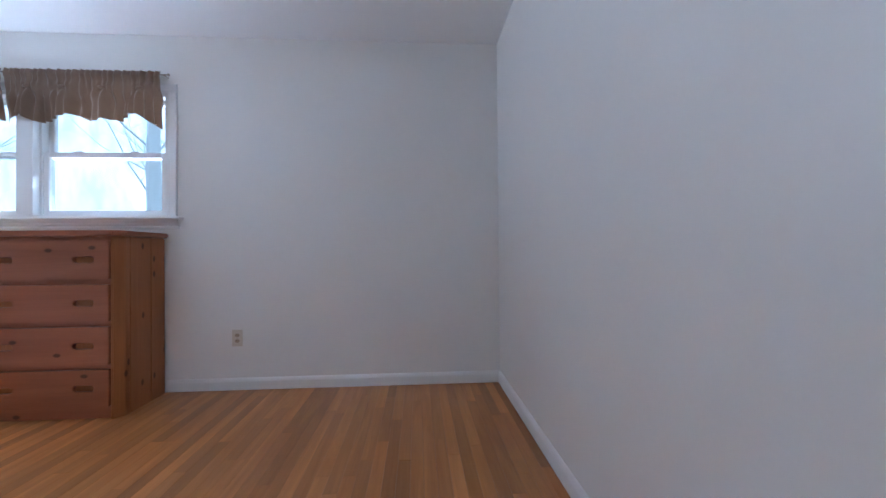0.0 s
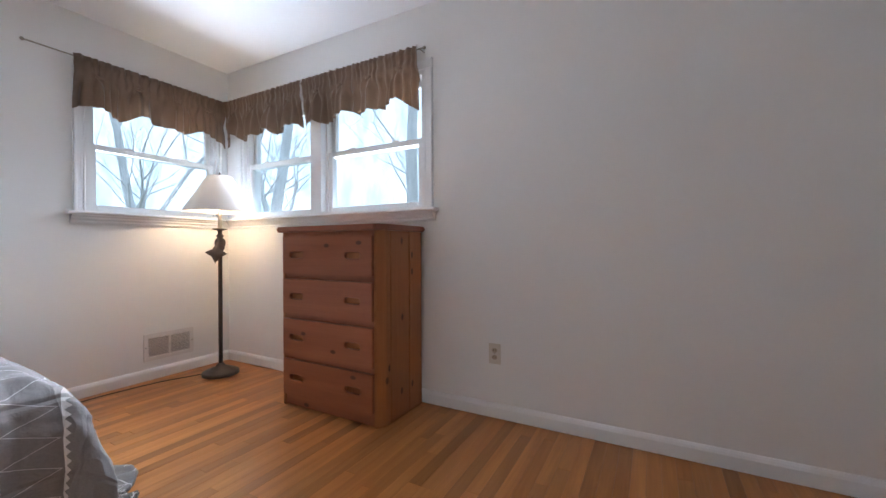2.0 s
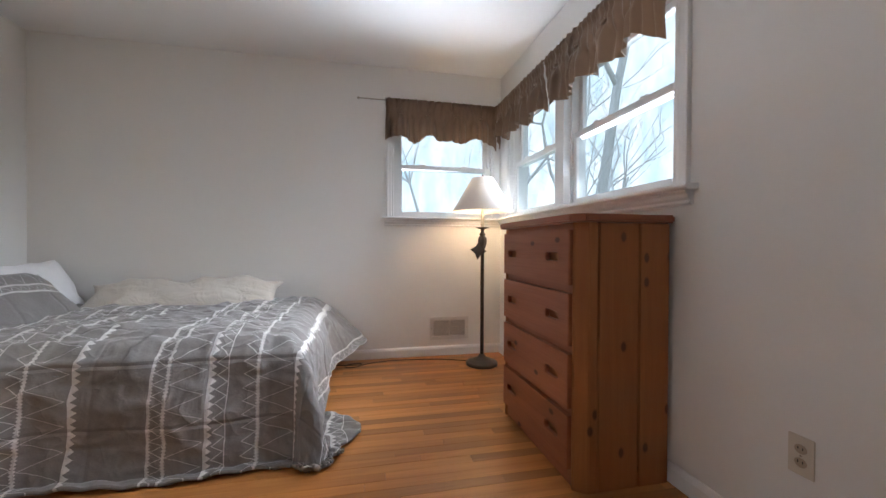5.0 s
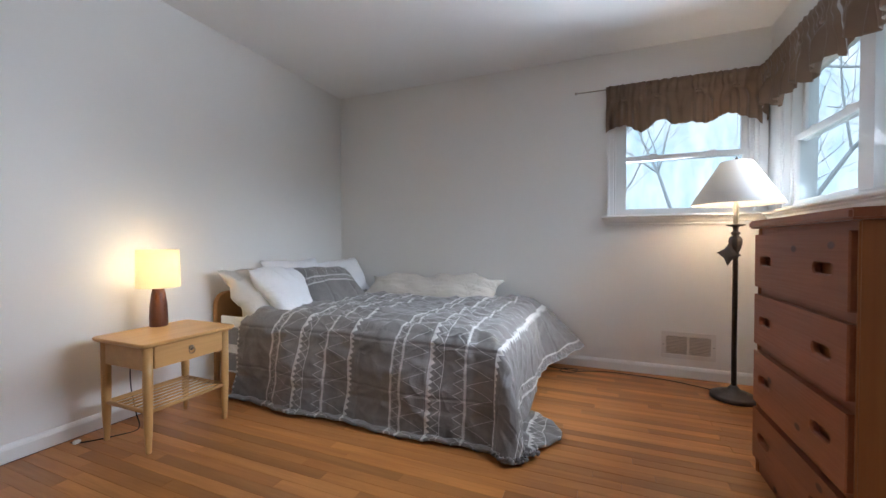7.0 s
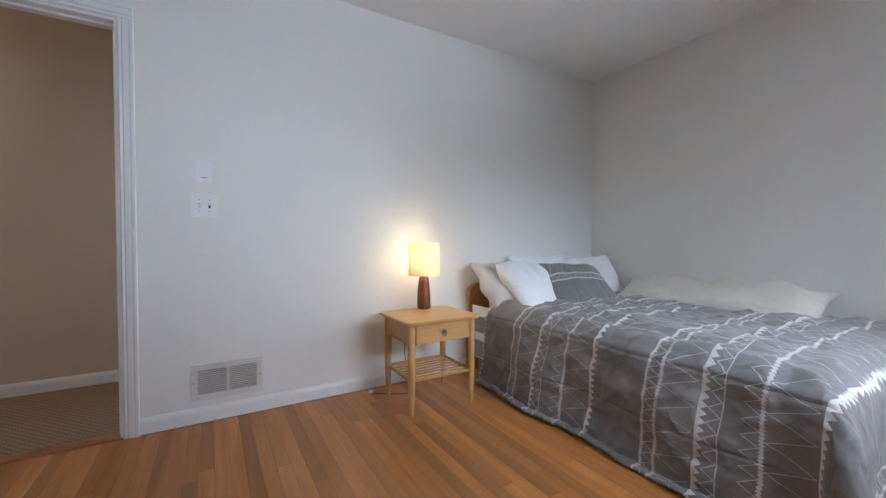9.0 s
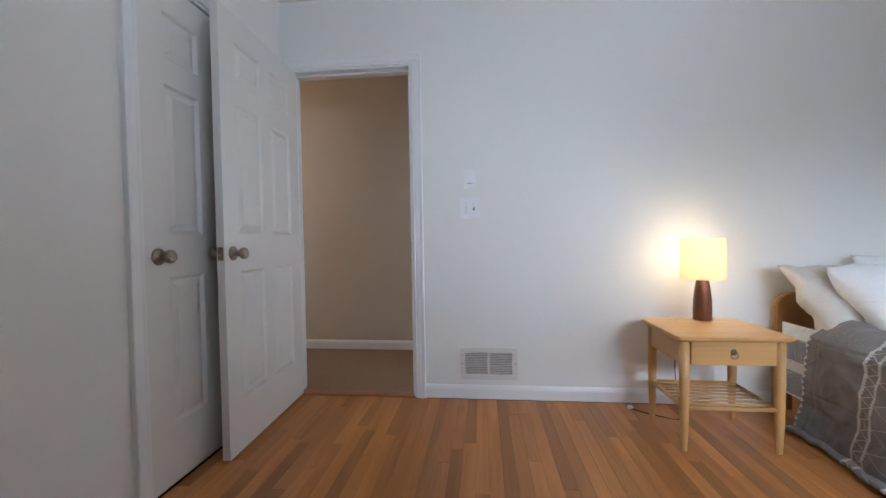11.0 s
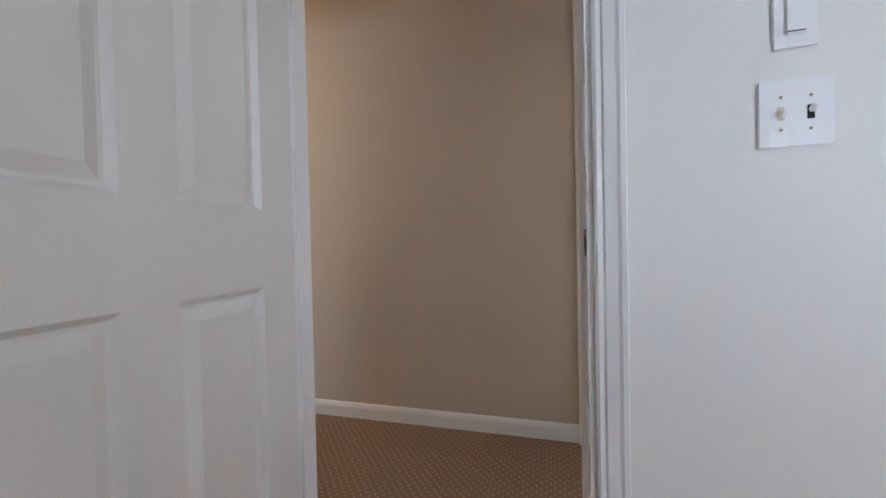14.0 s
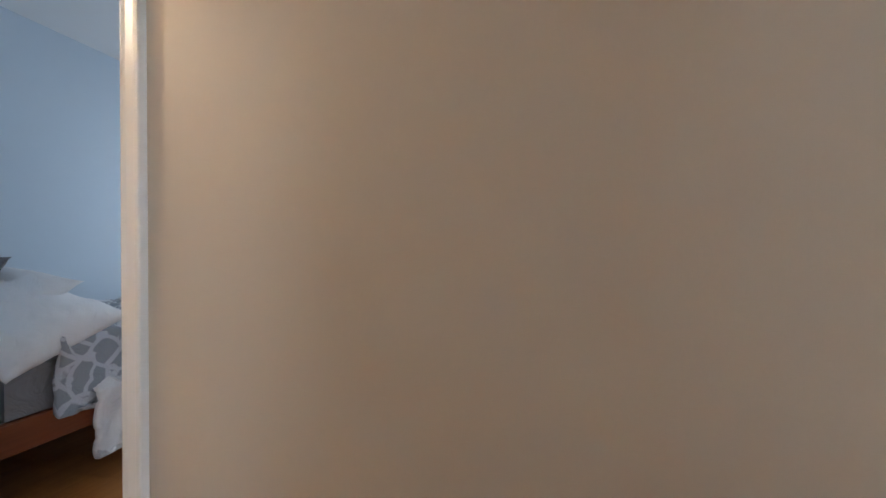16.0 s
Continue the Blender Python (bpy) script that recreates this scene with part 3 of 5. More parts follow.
def window(name, origin, along, out, width, label, units):
    """Double-hung units (start, end) in an opening; origin: wall face at the sill; along: to the viewer's right; out: into the room."""
    root = tagged(empty(name, *origin), label, "window", kind="structure")
    al, ou = Vector(along), Vector(out)

    def bar(nm, u0, u1, z0, z1, d0, d1, mat=TRIM, parent=None, bevel=0.0):
        pts = [al * u - ou * d for u in (u0, u1) for d in (d0, d1)]
        bm = bmesh.new()
        box(bm, (min(p.x for p in pts), min(p.y for p in pts), z0), (max(p.x for p in pts), max(p.y for p in pts), z1))
        return part(nm, bm, mat, parent or root, bevel=bevel)

    h = WZ1 - WZ0
    bar("window_frame", 0, 0.02, 0.0, h, 0, 0.168)
    bar("window_frame", width - 0.02, width, 0.0, h, 0, 0.168)
    bar("window_frame", 0.02, width - 0.02, h - 0.02, h, 0, 0.168)
    bar("window_frame", 0.02, width - 0.02, 0, 0.02, 0.0, 0.20)
    for (a0, a1), (b0, b1) in zip(units, units[1:]):
        bar("mullion", a1, b0, 0.02, h - 0.02, -0.012, 0.14)
    for u0, u1 in units:
        u0 += 0.02 if u0 == 0 else 0
        u1 -= 0.02 if abs(u1 - width) < 1e-6 else 0
        bar("side_track", u0, u0 + 0.018, 0.02, h - 0.02, 0.035, 0.13)
        bar("side_track", u1 - 0.018, u1, 0.02, h - 0.02, 0.035, 0.13)
        meet = 0.437
        for nm, z0, z1, d0 in (("lower_sash", 0.02, meet + 0.018, 0.045), ("upper_sash", meet - 0.018, h - 0.02, 0.082)):
            a, b = u0 + 0.018, u1 - 0.018
            s = bar(nm, a, a + 0.036, z0, z1, d0, d0 + 0.034, bevel=0.003)
            bar("sash_stile", b - 0.036, b, z0, z1, d0, d0 + 0.034, parent=s, bevel=0.003)
            lo = 0.030 if nm == "lower_sash" else 0.036
            bar("sash_rail", a + 0.036, b - 0.036, z0, z0 + lo, d0, d0 + 0.034, parent=s, bevel=0.003)
            bar("sash_rail", a + 0.036, b - 0.036, z1 - 0.036, z1, d0, d0 + 0.034, parent=s, bevel=0.003)
            pane = bar("pane", a + 0.034, b - 0.034, z0 + 0.028, z1 - 0.034, d0 + 0.015, d0 + 0.019, GLASS, s)
            pane.visible_shadow = False
        for f in (0.28, 0.72):
            u = u0 + (u1 - u0) * f
            bar("sash_lock", u - 0.03, u + 0.03, meet + 0.018, meet + 0.030, 0.048, 0.075, bevel=0.004)
    return root


nw = window("window_1", (NWIN[0], N, WZ0), (1, 0, 0), (0, -1, 0), NWIN[1] - NWIN[0], "white double-hung twin window over the dresser", [(0, 0.82), (0.925, 1.795)])
ww = window("window_2", (W, WWIN[1], WZ0), (0, -1, 0), (1, 0, 0), WWIN[1] - WWIN[0], "white double-hung window beside the room corner", [(0, WWIN[1] - WWIN[0])])
casing("casing", nw, (0, 0, 0), (1, 0, 0), (0, -1, 0), NWIN[1] - NWIN[0], WZ1 - WZ0, "lrt")
casing("casing", ww, (0, 0, 0), (0, -1, 0), (1, 0, 0), WWIN[1] - WWIN[0], WZ1 - WZ0, "rt")
bm = bmesh.new()
box(bm, (W + 0.0, N - 0.010, WZ0), (NWIN[0] - CW, N, WZ1 + 0.062))
part("corner_board", bm, TRIM, nw, m=Matrix.Translation((-NWIN[0], -N, -WZ0)))
bm = bmesh.new()
box(bm, (W, WWIN[1], WZ0), (W + 0.018, N - 0.019, WZ1 + 0.062))
part("corner_board", bm, TRIM, ww, m=Matrix.Translation((-W, -WWIN[1], -WZ0)))
STOOL = [(0, -0.022), (0.052, -0.022), (0.060, -0.016), (0.062, -0.008), (0.058, 0.0), (0, 0.0)]
APRON = [(0, -0.078), (0.012, -0.078), (0.016, -0.070), (0.016, -0.060), (0.026, -0.050), (0.030, -0.038), (0.040, -0.030), (0.042, -0.023), (0, -0.023)]
for root, a, b, out in ((nw, (W + 0.045, N, WZ0), (-1.500, N, WZ0), (0, -1, 0)), (ww, (W, 1.772, WZ0), (W, N - 0.001, WZ0), (1, 0, 0))):
    for nm, prof, cut in (("window_sill", STOOL, 0.0), ("apron", APRON, 0.022)):
        bm = bmesh.new()
        aa, bb = Vector(a), Vector(b)
        if root is nw:
            bb.x -= cut
        else:
            aa.y += cut
        sweep(bm, prof, aa, bb, out)
        bmesh.ops.recalc_face_normals(bm, faces=bm.faces)
        part(nm, bm, TRIM, root, m=root.matrix_basis.inverted())

# ---- valances and rods ----


def valance(name, length, drop, gathers, seed, label):
    """A gathered valance hung along +x from the origin; +y is into the room."""
    rnd = random.Random(seed)
    bm = bmesh.new()
    nx, nz = 190, 34
    ph = [rnd.uniform(0, 6.28) for _ in range(8)]
    grid = []
    for j in range(nz + 1):
        row = []
        for i in range(nx + 1):
            s = i / nx
            x = s * length
            t = j / nz
            near = min(abs(x - gx) for gx in gathers)
            k = min(range(len(gathers)), key=lambda q: abs(x - gathers[q]))
            hem = drop * (0.97 - 0.05 * math.exp(-((near / 0.09) ** 2))) + 0.022 * math.sin(2 * math.pi * x / 0.37 + ph[0]) + 0.008 * math.sin(2 * math.pi * x / 0.19 + ph[1])
            edge = min(s, 1 - s)
            hem += 0.03 * math.exp(-((edge / 0.03) ** 2))
            z = 0.016 - t * (hem + 0.016)
            gz = -drop * 0.30
            dx, dz = x - gathers[k], z - gz
            fan = math.atan2(dx, abs(dz) + 0.025)
            reach = min(1.0, max(0.0, -dz) / 0.09)
            d = (0.007 * math.sin(2 * math.pi * x / 0.043 + 3.0 * math.sin(x * 13 + ph[2])) + 0.004 * math.sin(2 * math.pi * x / 0.071 + ph[5]) + 0.003 * math.sin(2 * math.pi * x / 0.0293 + ph[6])) * (1 - t) ** 2
            d += reach * (0.013 * math.sin(2 * math.pi * x / 0.060 + 2.5 * math.sin(11 * x + ph[3])) + 0.022 * math.cos(2 * math.pi * dx / 0.23) + 0.012 * math.cos(fan * 7 + ph[3 + k % 4]))
            d += 0.010 * math.exp(-((t - 0.10) / 0.06) ** 2)
            d -= 0.016 * math.exp(-((dx / 0.03) ** 2 + (dz / 0.02) ** 2))
            d += 0.012 * math.exp(-((dx / 0.075) ** 2 + ((dz - 0.012) / 0.018) ** 2))
            pinch = 0.25 * dx * math.exp(-((dx / 0.09) ** 2 + (dz / 0.05) ** 2))
            row.append(bm.verts.new((x - pinch, 0.012 + d + 0.012 * t, z)))
        grid.append(row)
    for j in range(nz):
        for i in range(nx):
            bm.faces.new((grid[j][i], grid[j + 1][i], grid[j + 1][i + 1], grid[j][i + 1]))
    bmesh.ops.solidify(bm, geom=list(bm.faces), thickness=0.0025)
    root = tagged(empty(name, 0, 0, 0), label, "valance", "window valances")
    part("drape", bm, BROWNCLOTH, root, smooth=True)
    for gx in gathers:
        bm = bmesh.new()
        bmesh.ops.create_icosphere(bm, subdivisions=2, radius=0.014)
        bmesh.ops.scale(bm, vec=(1.7, 0.7, 0.8), verts=bm.verts)
        part("tuft", bm, BROWNCLOTH, root, smooth=True, m=pose(gx, 0.020, -drop * 0.30))
    return root


ROD_Z = 2.168
v = valance("valance", 0.97, 0.335, (0.15, 0.37, 0.62, 0.84), 3, "brown gathered taffeta valance beside the corner")
v.matrix_basis = pose(W + 0.060, 2.765, ROD_Z, 0, 0, -90)
v = valance("valance", 0.90, 0.335, (0.12, 0.34, 0.55, 0.78), 5, "brown gathered taffeta valance next to the corner, rumpled hem")
v.matrix_basis = pose(-2.610, N - 0.060, ROD_Z, 0, 0, 180)
v = valance("valance", 0.985, 0.335, (0.14, 0.38, 0.63, 0.85), 8, "brown gathered taffeta valance over the dresser")
v.matrix_basis = pose(-1.600, N - 0.060, ROD_Z, 0, 0, 180)
rod = tagged(empty("curtain_rod", W + 0.055, 1.585, ROD_Z), "thin nickel curtain rod past the valance's end", "curtain rod")
tube("rod", [(0, 0, 0), (0, 1.19, 0)], 0.0045, NICKEL, rod)
bm = bmesh.new()
bmesh.ops.create_uvsphere(bm, u_segments=14, v_segments=8, radius=0.010)
part("finial", bm, NICKEL, rod, smooth=True, m=pose(0, -0.008, 0))
tube("bracket", [(0, 0.245, 0), (-0.053, 0.245, 0)], 0.004, NICKEL, rod)
tube("bracket", [(0, 1.19, 0), (-0.053, 1.19, 0)], 0.004, NICKEL, rod)
rod = tagged(empty("curtain_rod", W + 0.06, N - 0.055, ROD_Z), "thin nickel curtain rod over the twin window", "curtain rod")
tube("rod", [(0, 0, 0), (1.95, 0, 0)], 0.0045, NICKEL, rod)
bm = bmesh.new()
bmesh.ops.create_uvsphere(bm, u_segments=14, v_segments=8, radius=0.010)
part("finial", bm, NICKEL, rod, smooth=True, m=pose(1.958, 0, 0))
for bx in (0.94, 1.925):
    tube("bracket", [(bx, 0, 0), (bx, 0.053, 0)], 0.004, NICKEL, rod)

# ---- dresser ----


def slot_front(width, height, thick, slots, sw=0.112, sh=0.034):
    """A drawer front in the xz plane with rounded finger slots through it; front face at y=0, back at y=thick."""
    bm = bmesh.new()
    n = 8
    cols = [0.0]
    for cx, cz in slots:
        cols += [cx - sw / 2 - 0.006, cx + sw / 2 + 0.006]
    cols.append(width)

    def face_pair(pts):
        bm.faces.new([bm.verts.new((x, 0, z)) for x, z in pts])
        bm.faces.new([bm.verts.new((x, thick, z)) for x, z in pts[::-1]])

    for i in range(len(cols) - 1):
        x0, x1 = cols[i], cols[i + 1]
        if i % 2 == 0:
            face_pair([(x0, 0), (x1, 0), (x1, height), (x0, height)])
        else:
            cx, cz = slots[i // 2]
            r = sh / 2
            loop = []
            for k in range(n + 1):
                a = -math.pi / 2 + math.pi * k / n
                loop.append((cx + sw / 2 - r + r * math.cos(a), cz + r * math.sin(a)))
            for k in range(n + 1):
                a = math.pi / 2 + math.pi * k / n
                loop.append((cx - sw / 2 + r + r * math.cos(a), cz + r * math.sin(a)))
            m = len(loop)
            half = n + 1
            right, left = loop[:half], loop[half:]
            face_pair([(x0, 0), (x1, 0)] + [(x1, cz)] + [right[n // 2]] + [right[k] for k in range(n // 2 - 1, -1, -1)] + [left[k] for k in range(n, n // 2 - 1, -1)] + [(x0, cz)])
            face_pair([(x0, cz), left[n // 2]] + [left[k] for k in range(n // 2 - 1, -1, -1)] + [right[k] for k in range(n, n // 2 - 1, -1)] + [(x1, cz), (x1, height), (x0, height)])
            for k in range(m):
                (xa, za), (xb, zb) = loop[k], loop[(k + 1) % m]
                bm.faces.new([bm.verts.new(p) for p in ((xa, 0, za), (xb, 0, zb), (xb, thick, zb), (xa, thick, za))])
    for (xa, za), (xb, zb) in (((0, 0), (width, 0)), ((width, 0), (width, height)), ((width, height), (0, height)), ((0, height), (0, 0))):
        bm.faces.new([bm.verts.new(p) for p in ((xa, 0, za), (xb, 0, zb), (xb, thick, zb), (xa, thick, za))])
    bmesh.ops.remove_doubles(bm, verts=bm.verts, dist=1e-5)
    bmesh.ops.recalc_face_normals(bm, faces=bm.faces)
    return bm


DX0, DX1, DY0, DY1, DH = -2.392, -1.612, 2.402, 2.812, 1.090
dresser = tagged(empty("dresser", DX0, DY0, 0), "reddish knotty pine four-drawer dresser under the window", "dresser")
dw, dd = DX1 - DX0, DY1 - DY0


def prism(name, outline, z0, z1, material, parent, bevel=0.0):
    """An upright block with the given plan, listed anticlockwise."""
    bm = bmesh.new()
    lo, hi = [[bm.verts.new((x, y, z)) for x, y in outline] for z in (z0, z1)]
    bm.faces.new(lo[::-1])
    bm.faces.new(hi)
    for k in range(len(outline)):
        j = (k + 1) % len(outline)
        bm.faces.new((lo[k], lo[j], hi[j], hi[k]))
    return part(name, bm, material, parent, bevel=bevel)


prism("top", [(0.005, -0.028), (dw - 0.018, -0.028), (dw + 0.022, 0.022), (dw + 0.022, dd + 0.005), (-0.035, dd + 0.005), (-0.035, 0.022)], DH - 0.032, DH, PINE_TOP, dresser, bevel=0.007)
prism("post", [(0.028, 0), (0.045, 0), (0.045, 0.075), (0, 0.075), (0, 0.036)], 0, DH - 0.032, PINE_SIDE, dresser, bevel=0.004)
prism("post", [(dw - 0.048, 0), (dw - 0.034, 0), (dw, 0.048), (dw, 0.085), (dw - 0.048, 0.085)], 0, DH - 0.032, PINE_SIDE, dresser, bevel=0.004)
slab("side_board", (dw - 0.022, 0.088, 0.0), (dw - 0.001, 0.268, DH - 0.033), PINE_SIDE, dresser, bevel=0.004)
slab("side_board", (dw - 0.022, 0.271, 0.0), (dw - 0.001, dd, DH - 0.033), PINE_SIDE, dresser, bevel=0.004)
slab("side_board", (0.001, 0.078, 0.0), (0.022, 0.25, DH - 0.033), PINE_SIDE, dresser, bevel=0.004)
slab("side_board", (0.001, 0.253, 0.0), (0.022, dd, DH - 0.033), PINE_SIDE, dresser, bevel=0.004)
slab("back_panel", (0.022, dd - 0.012, 0.03), (dw - 0.022, dd - 0.002, DH - 0.033), PINE_SIDE, dresser)
rails = [(0.006, 0.090), (0.282, 0.326), (0.527, 0.576), (0.769, 0.818), (1.022, 1.058)]
for z0, z1 in rails:
    slab("rail", (0.045, 0.008, z0), (dw - 0.048, 0.03, z1), PINE_FRONT, dresser)
for z0, z1 in ((0.078, 0.290), (0.318, 0.535), (0.568, 0.777), (0.810, 1.030)):
    hgt, wid = z1 - z0, dw - 0.048 - 0.045 + 0.004
    bm = slot_front(wid, hgt, 0.022, [(wid * 0.17, hgt * 0.5), (wid * 0.80, hgt * 0.5)])
    dr = part("drawer", bm, PINE_FRONT, dresser, m=pose(0.043, -0.016, z0))
    dr.modifiers.new("edge", "BEVEL").width = 0.004
    bm = bmesh.new()
    box(bm, (0.02, 0.030, 0.01), (wid - 0.02, 0.036, hgt - 0.01))
    part("drawer_box", bm, PINE_SIDE, dr)

# ---- floor lamp ----
fl = tagged(empty("floor_lamp", -3.255, 2.555, 0), "dark bronze floor lamp with a white cone shade", "floor lamp")
bm = bmesh.new()
lathe(bm, [(0.118, 0.002), (0.126, 0.006), (0.126, 0.026), (0.120, 0.032), (0.104, 0.034), (0.098, 0.042), (0.072, 0.046), (0.064, 0.056), (0.036, 0.064), (0.026, 0.080), (0.018, 0.090)], 48)
part("base", bm, BRONZE, fl, smooth=True)
bm = bmesh.new()
lathe(bm, [(0.0145, 0.085), (0.0145, 0.90), (0.019, 0.905), (0.019, 0.915)], 20)
part("pole", bm, BRONZE, fl, smooth=True)
bm = bmesh.new()
rings = lathe(bm, [(0.015, 0.915), (0.018, 0.93), (0.030, 0.965), (0.036, 1.00), (0.033, 1.025), (0.018, 1.042), (0.025, 1.052), (0.025, 1.060), (0.014, 1.070), (0.016, 1.095), (0.05, 1.105), (0.052, 1.110), (0.012, 1.113)], 32)
for r in rings[2:5]:
    for k, vv in enumerate(r):
        f = 1 + 0.07 * math.cos(k * 2 * math.pi / 4)
        vv.co.x *= f
        vv.co.y *= f
part("vase_turning", bm, BRONZE, fl, smooth=True)
bm = bmesh.new()
lathe(bm, [(0.014, 1.112), (0.014, 1.235), (0.010, 1.24), (0.006, 1.26), (0.005, 1.50)], 18)
part("candle_sleeve", bm, IVORY, fl, "tan candle sleeve", smooth=True)
bm = bmesh.new()
lathe(bm, [(0.242, 1.236), (0.243, 1.240), (0.085, 1.505), (0.083, 1.507), (0.081, 1.504), (0.238, 1.240), (0.239, 1.236)], 56, cap=False)
part("shade", bm, SHADE_BIG, fl, "white linen cone shade", smooth=True)
bm = bmesh.new()
lathe(bm, [(0.004, 1.500), (0.006, 1.512), (0.009, 1.520), (0.007, 1.530), (0.002, 1.540)], 14)
part("finial", bm, BRONZE, fl, smooth=True)
for a in range(3):
    tube("spider_arm", [(0, 0, 1.50), (0.082 * math.cos(a * 2.094), 0.082 * math.sin(a * 2.094), 1.498)], 0.002, BRONZE, fl)
bm = bmesh.new()
bmesh.ops.create_uvsphere(bm, u_segments=16, v_segments=10, radius=0.027)
part("bulb", bm, BULB, fl, smooth=True, m=pose(0.0, 0.0, 1.31))
fl.children[-1].visible_shadow = False
bm = bmesh.new()
n = 12
for s in (1, -1):
    gr = [[bm.verts.new(((u - 0.5) * 0.11 * (1 - 0.25 * (1 - abs(2 * v_ - 1))), s * 0.016 * (max(0, (1 - (2 * u - 1) ** 2) * (1 - (2 * v_ - 1) ** 2))) ** 0.5, (v_ - 0.5) * 0.11 * (1 - 0.25 * (1 - abs(2 * u - 1))))) for u in [i / n for i in range(n + 1)]] for v_ in [j / n for j in range(n + 1)]]
    for j in range(n):
        for i in range(n):
            bm.faces.new((gr[j][i], gr[j][i + 1], gr[j + 1][i + 1], gr[j + 1][i]))
bmesh.ops.remove_doubles(bm, verts=bm.verts, dist=1e-5)
part("sachet", bm, BRONZE, fl, "small dark cushion tag hung from the pole", smooth=True, m=pose(0.012, -0.038, 0.925, 0, 50, 40))
tube("sachet_string", [(0.012, -0.036, 0.98), (0.0, -0.03, 1.03), (0.0, 0.0, 1.045)], 0.0015, BRONZE, fl)

# ---- cords ----
c = tagged(empty("lamp_cord", -3.36, 2.48, 0.006), "thin black lamp cord lying along the baseboard", "cord")
tube("cord", [(0.02, 0.0, 0.006), (-0.05, -0.10, 0.0), (-0.11, -0.28, 0.0), (-0.14, -0.60, 0.0), (-0.10, -0.80, 0.0), (-0.02, -0.93, 0.0), (-0.03, -1.0, 0.0), (-0.10, -0.97, 0.0), (-0.10, -0.88, 0.004), (-0.06, -0.90, 0.004), (-0.10, -1.10, 0.0)], 0.0032, BLACK, c)

# ---- vents, switches and outlet ----


def vent(name, width, height, label):
    """A louvred register in the xz plane, facing -y, with a centre bar."""
    root = tagged(empty(name, 0, 0, 0), label, "vent", "wall registers")
    bm = bmesh.new()
    fr = 0.030
    for a, b in (((0, 0), (width, fr)), ((0, height - fr), (width, height)), ((0, fr), (fr, height - fr)), ((width - fr, fr), (width, height - fr))):
        box(bm, (a[0], -0.009, a[1]), (b[0], -0.0005, b[1]))
    part("frame", bm, GRILLE, root, bevel=0.002)
    bm = bmesh.new()
    box(bm, (width / 2 - 0.008, -0.008, fr), (width / 2 + 0.008, -0.001, height - fr))
    part("centre_bar", bm, GRILLE, root)
    bm = bmesh.new()
    box(bm, (fr, -0.0016, fr), (width - fr, -0.0004, height - fr))
    part("backing", bm, GREYGAP, root)
    n = 13
    for i in range(n):
        z = fr + (height - 2 * fr) * (i + 0.5) / n
        for x0, x1 in ((fr, width / 2 - 0.008), (width / 2 + 0.008, width - fr)):
            bm = bmesh.new()
            box(bm, (x0, -0.0008, -0.0045), (x1, 0.0008, 0.0045))
            part("slat", bm, GRILLE, root, m=pose(0, -0.0045, z, 32, 0, 0))
    tube("lever", [(width / 2, -0.008, height - 0.048), (width / 2, -0.020, height - 0.040)], 0.0035, GRILLE, root)
    for x in (0.012, width - 0.012):
        bm = bmesh.new()
        lathe(bm, [(0.0045, 0), (0.0045, 0.0015), (0.002, 0.0025)], 10)
        part("screw", bm, NICKEL, root, smooth=True, m=pose(x, -0.009, height / 2, 90, 0, 0))
    return root


vw = vent("wall_vent", 0.343, 0.196, "cream metal louvred wall register above the baseboard")
vw.matrix_basis = pose(W + 0.0005, 2.190, 0.142, 0, 0, 90)
copy_thing(vw, pose(-0.395, S + 0.0005, 0.120, 0, 0, 180))


def plate(name, w, h, mat, label, category, group=""):
    root = tagged(empty(name, 0, 0, 0), label, category, group)
    bm = bmesh.new()
    box(bm, (-w / 2, -0.005, -h / 2), (w / 2, -0.0003, h / 2))
    part("cover_plate", bm, mat, root, bevel=0.0022)
    return root


def screw(root, x, z):
    bm = bmesh.new()
    lathe(bm, [(0.003, 0), (0.0028, 0.001), (0.001, 0.0014)], 10)
    part("screw", bm, NICKEL, root, m=pose(x, -0.005, z, 90, 0, 0))


sw = plate("switch_plate", 0.118, 0.124, PLATE, "white double toggle switch plate", "light switch")
for x in (-0.023, 0.023):
    bm = bmesh.new()
    box(bm, (x - 0.0055, -0.0056, -0.0125), (x + 0.0055, -0.0045, 0.0125))
    part("toggle_slot", bm, IVORY if x < 0 else DARK, sw)
    bm = bmesh.new()
    box(bm, (-0.004, -0.014, -0.005), (0.004, 0, 0.005))
    part("toggle", bm, PLATE, sw, bevel=0.0015, m=pose(x, -0.005, 0.002, -28 if x > 0 else 28, 0, 0))
    screw(sw, x, 0.030)
    screw(sw, x, -0.030)
sw.matrix_basis = pose(-0.466, S + 0.0005, 1.160, 0, 0, 180)
sw = plate("dimmer_switch", 0.070, 0.115, PLATE, "white rocker dimmer switch plate", "light switch")
bm = bmesh.new()
box(bm, (-0.0165, -0.009, -0.033), (0.0165, -0.004, 0.033))
part("rocker", bm, PLATE, sw, bevel=0.002)
bm = bmesh.new()
box(bm, (-0.014, -0.0098, -0.029), (0.014, -0.0088, -0.027))
part("slot_line", bm, DARK, sw)
sw.matrix_basis = pose(-0.466, S + 0.0005, 1.335, 0, 0, 180)
ot = plate("outlet", 0.070, 0.115, IVORY, "ivory duplex outlet low on the wall", "outlet")
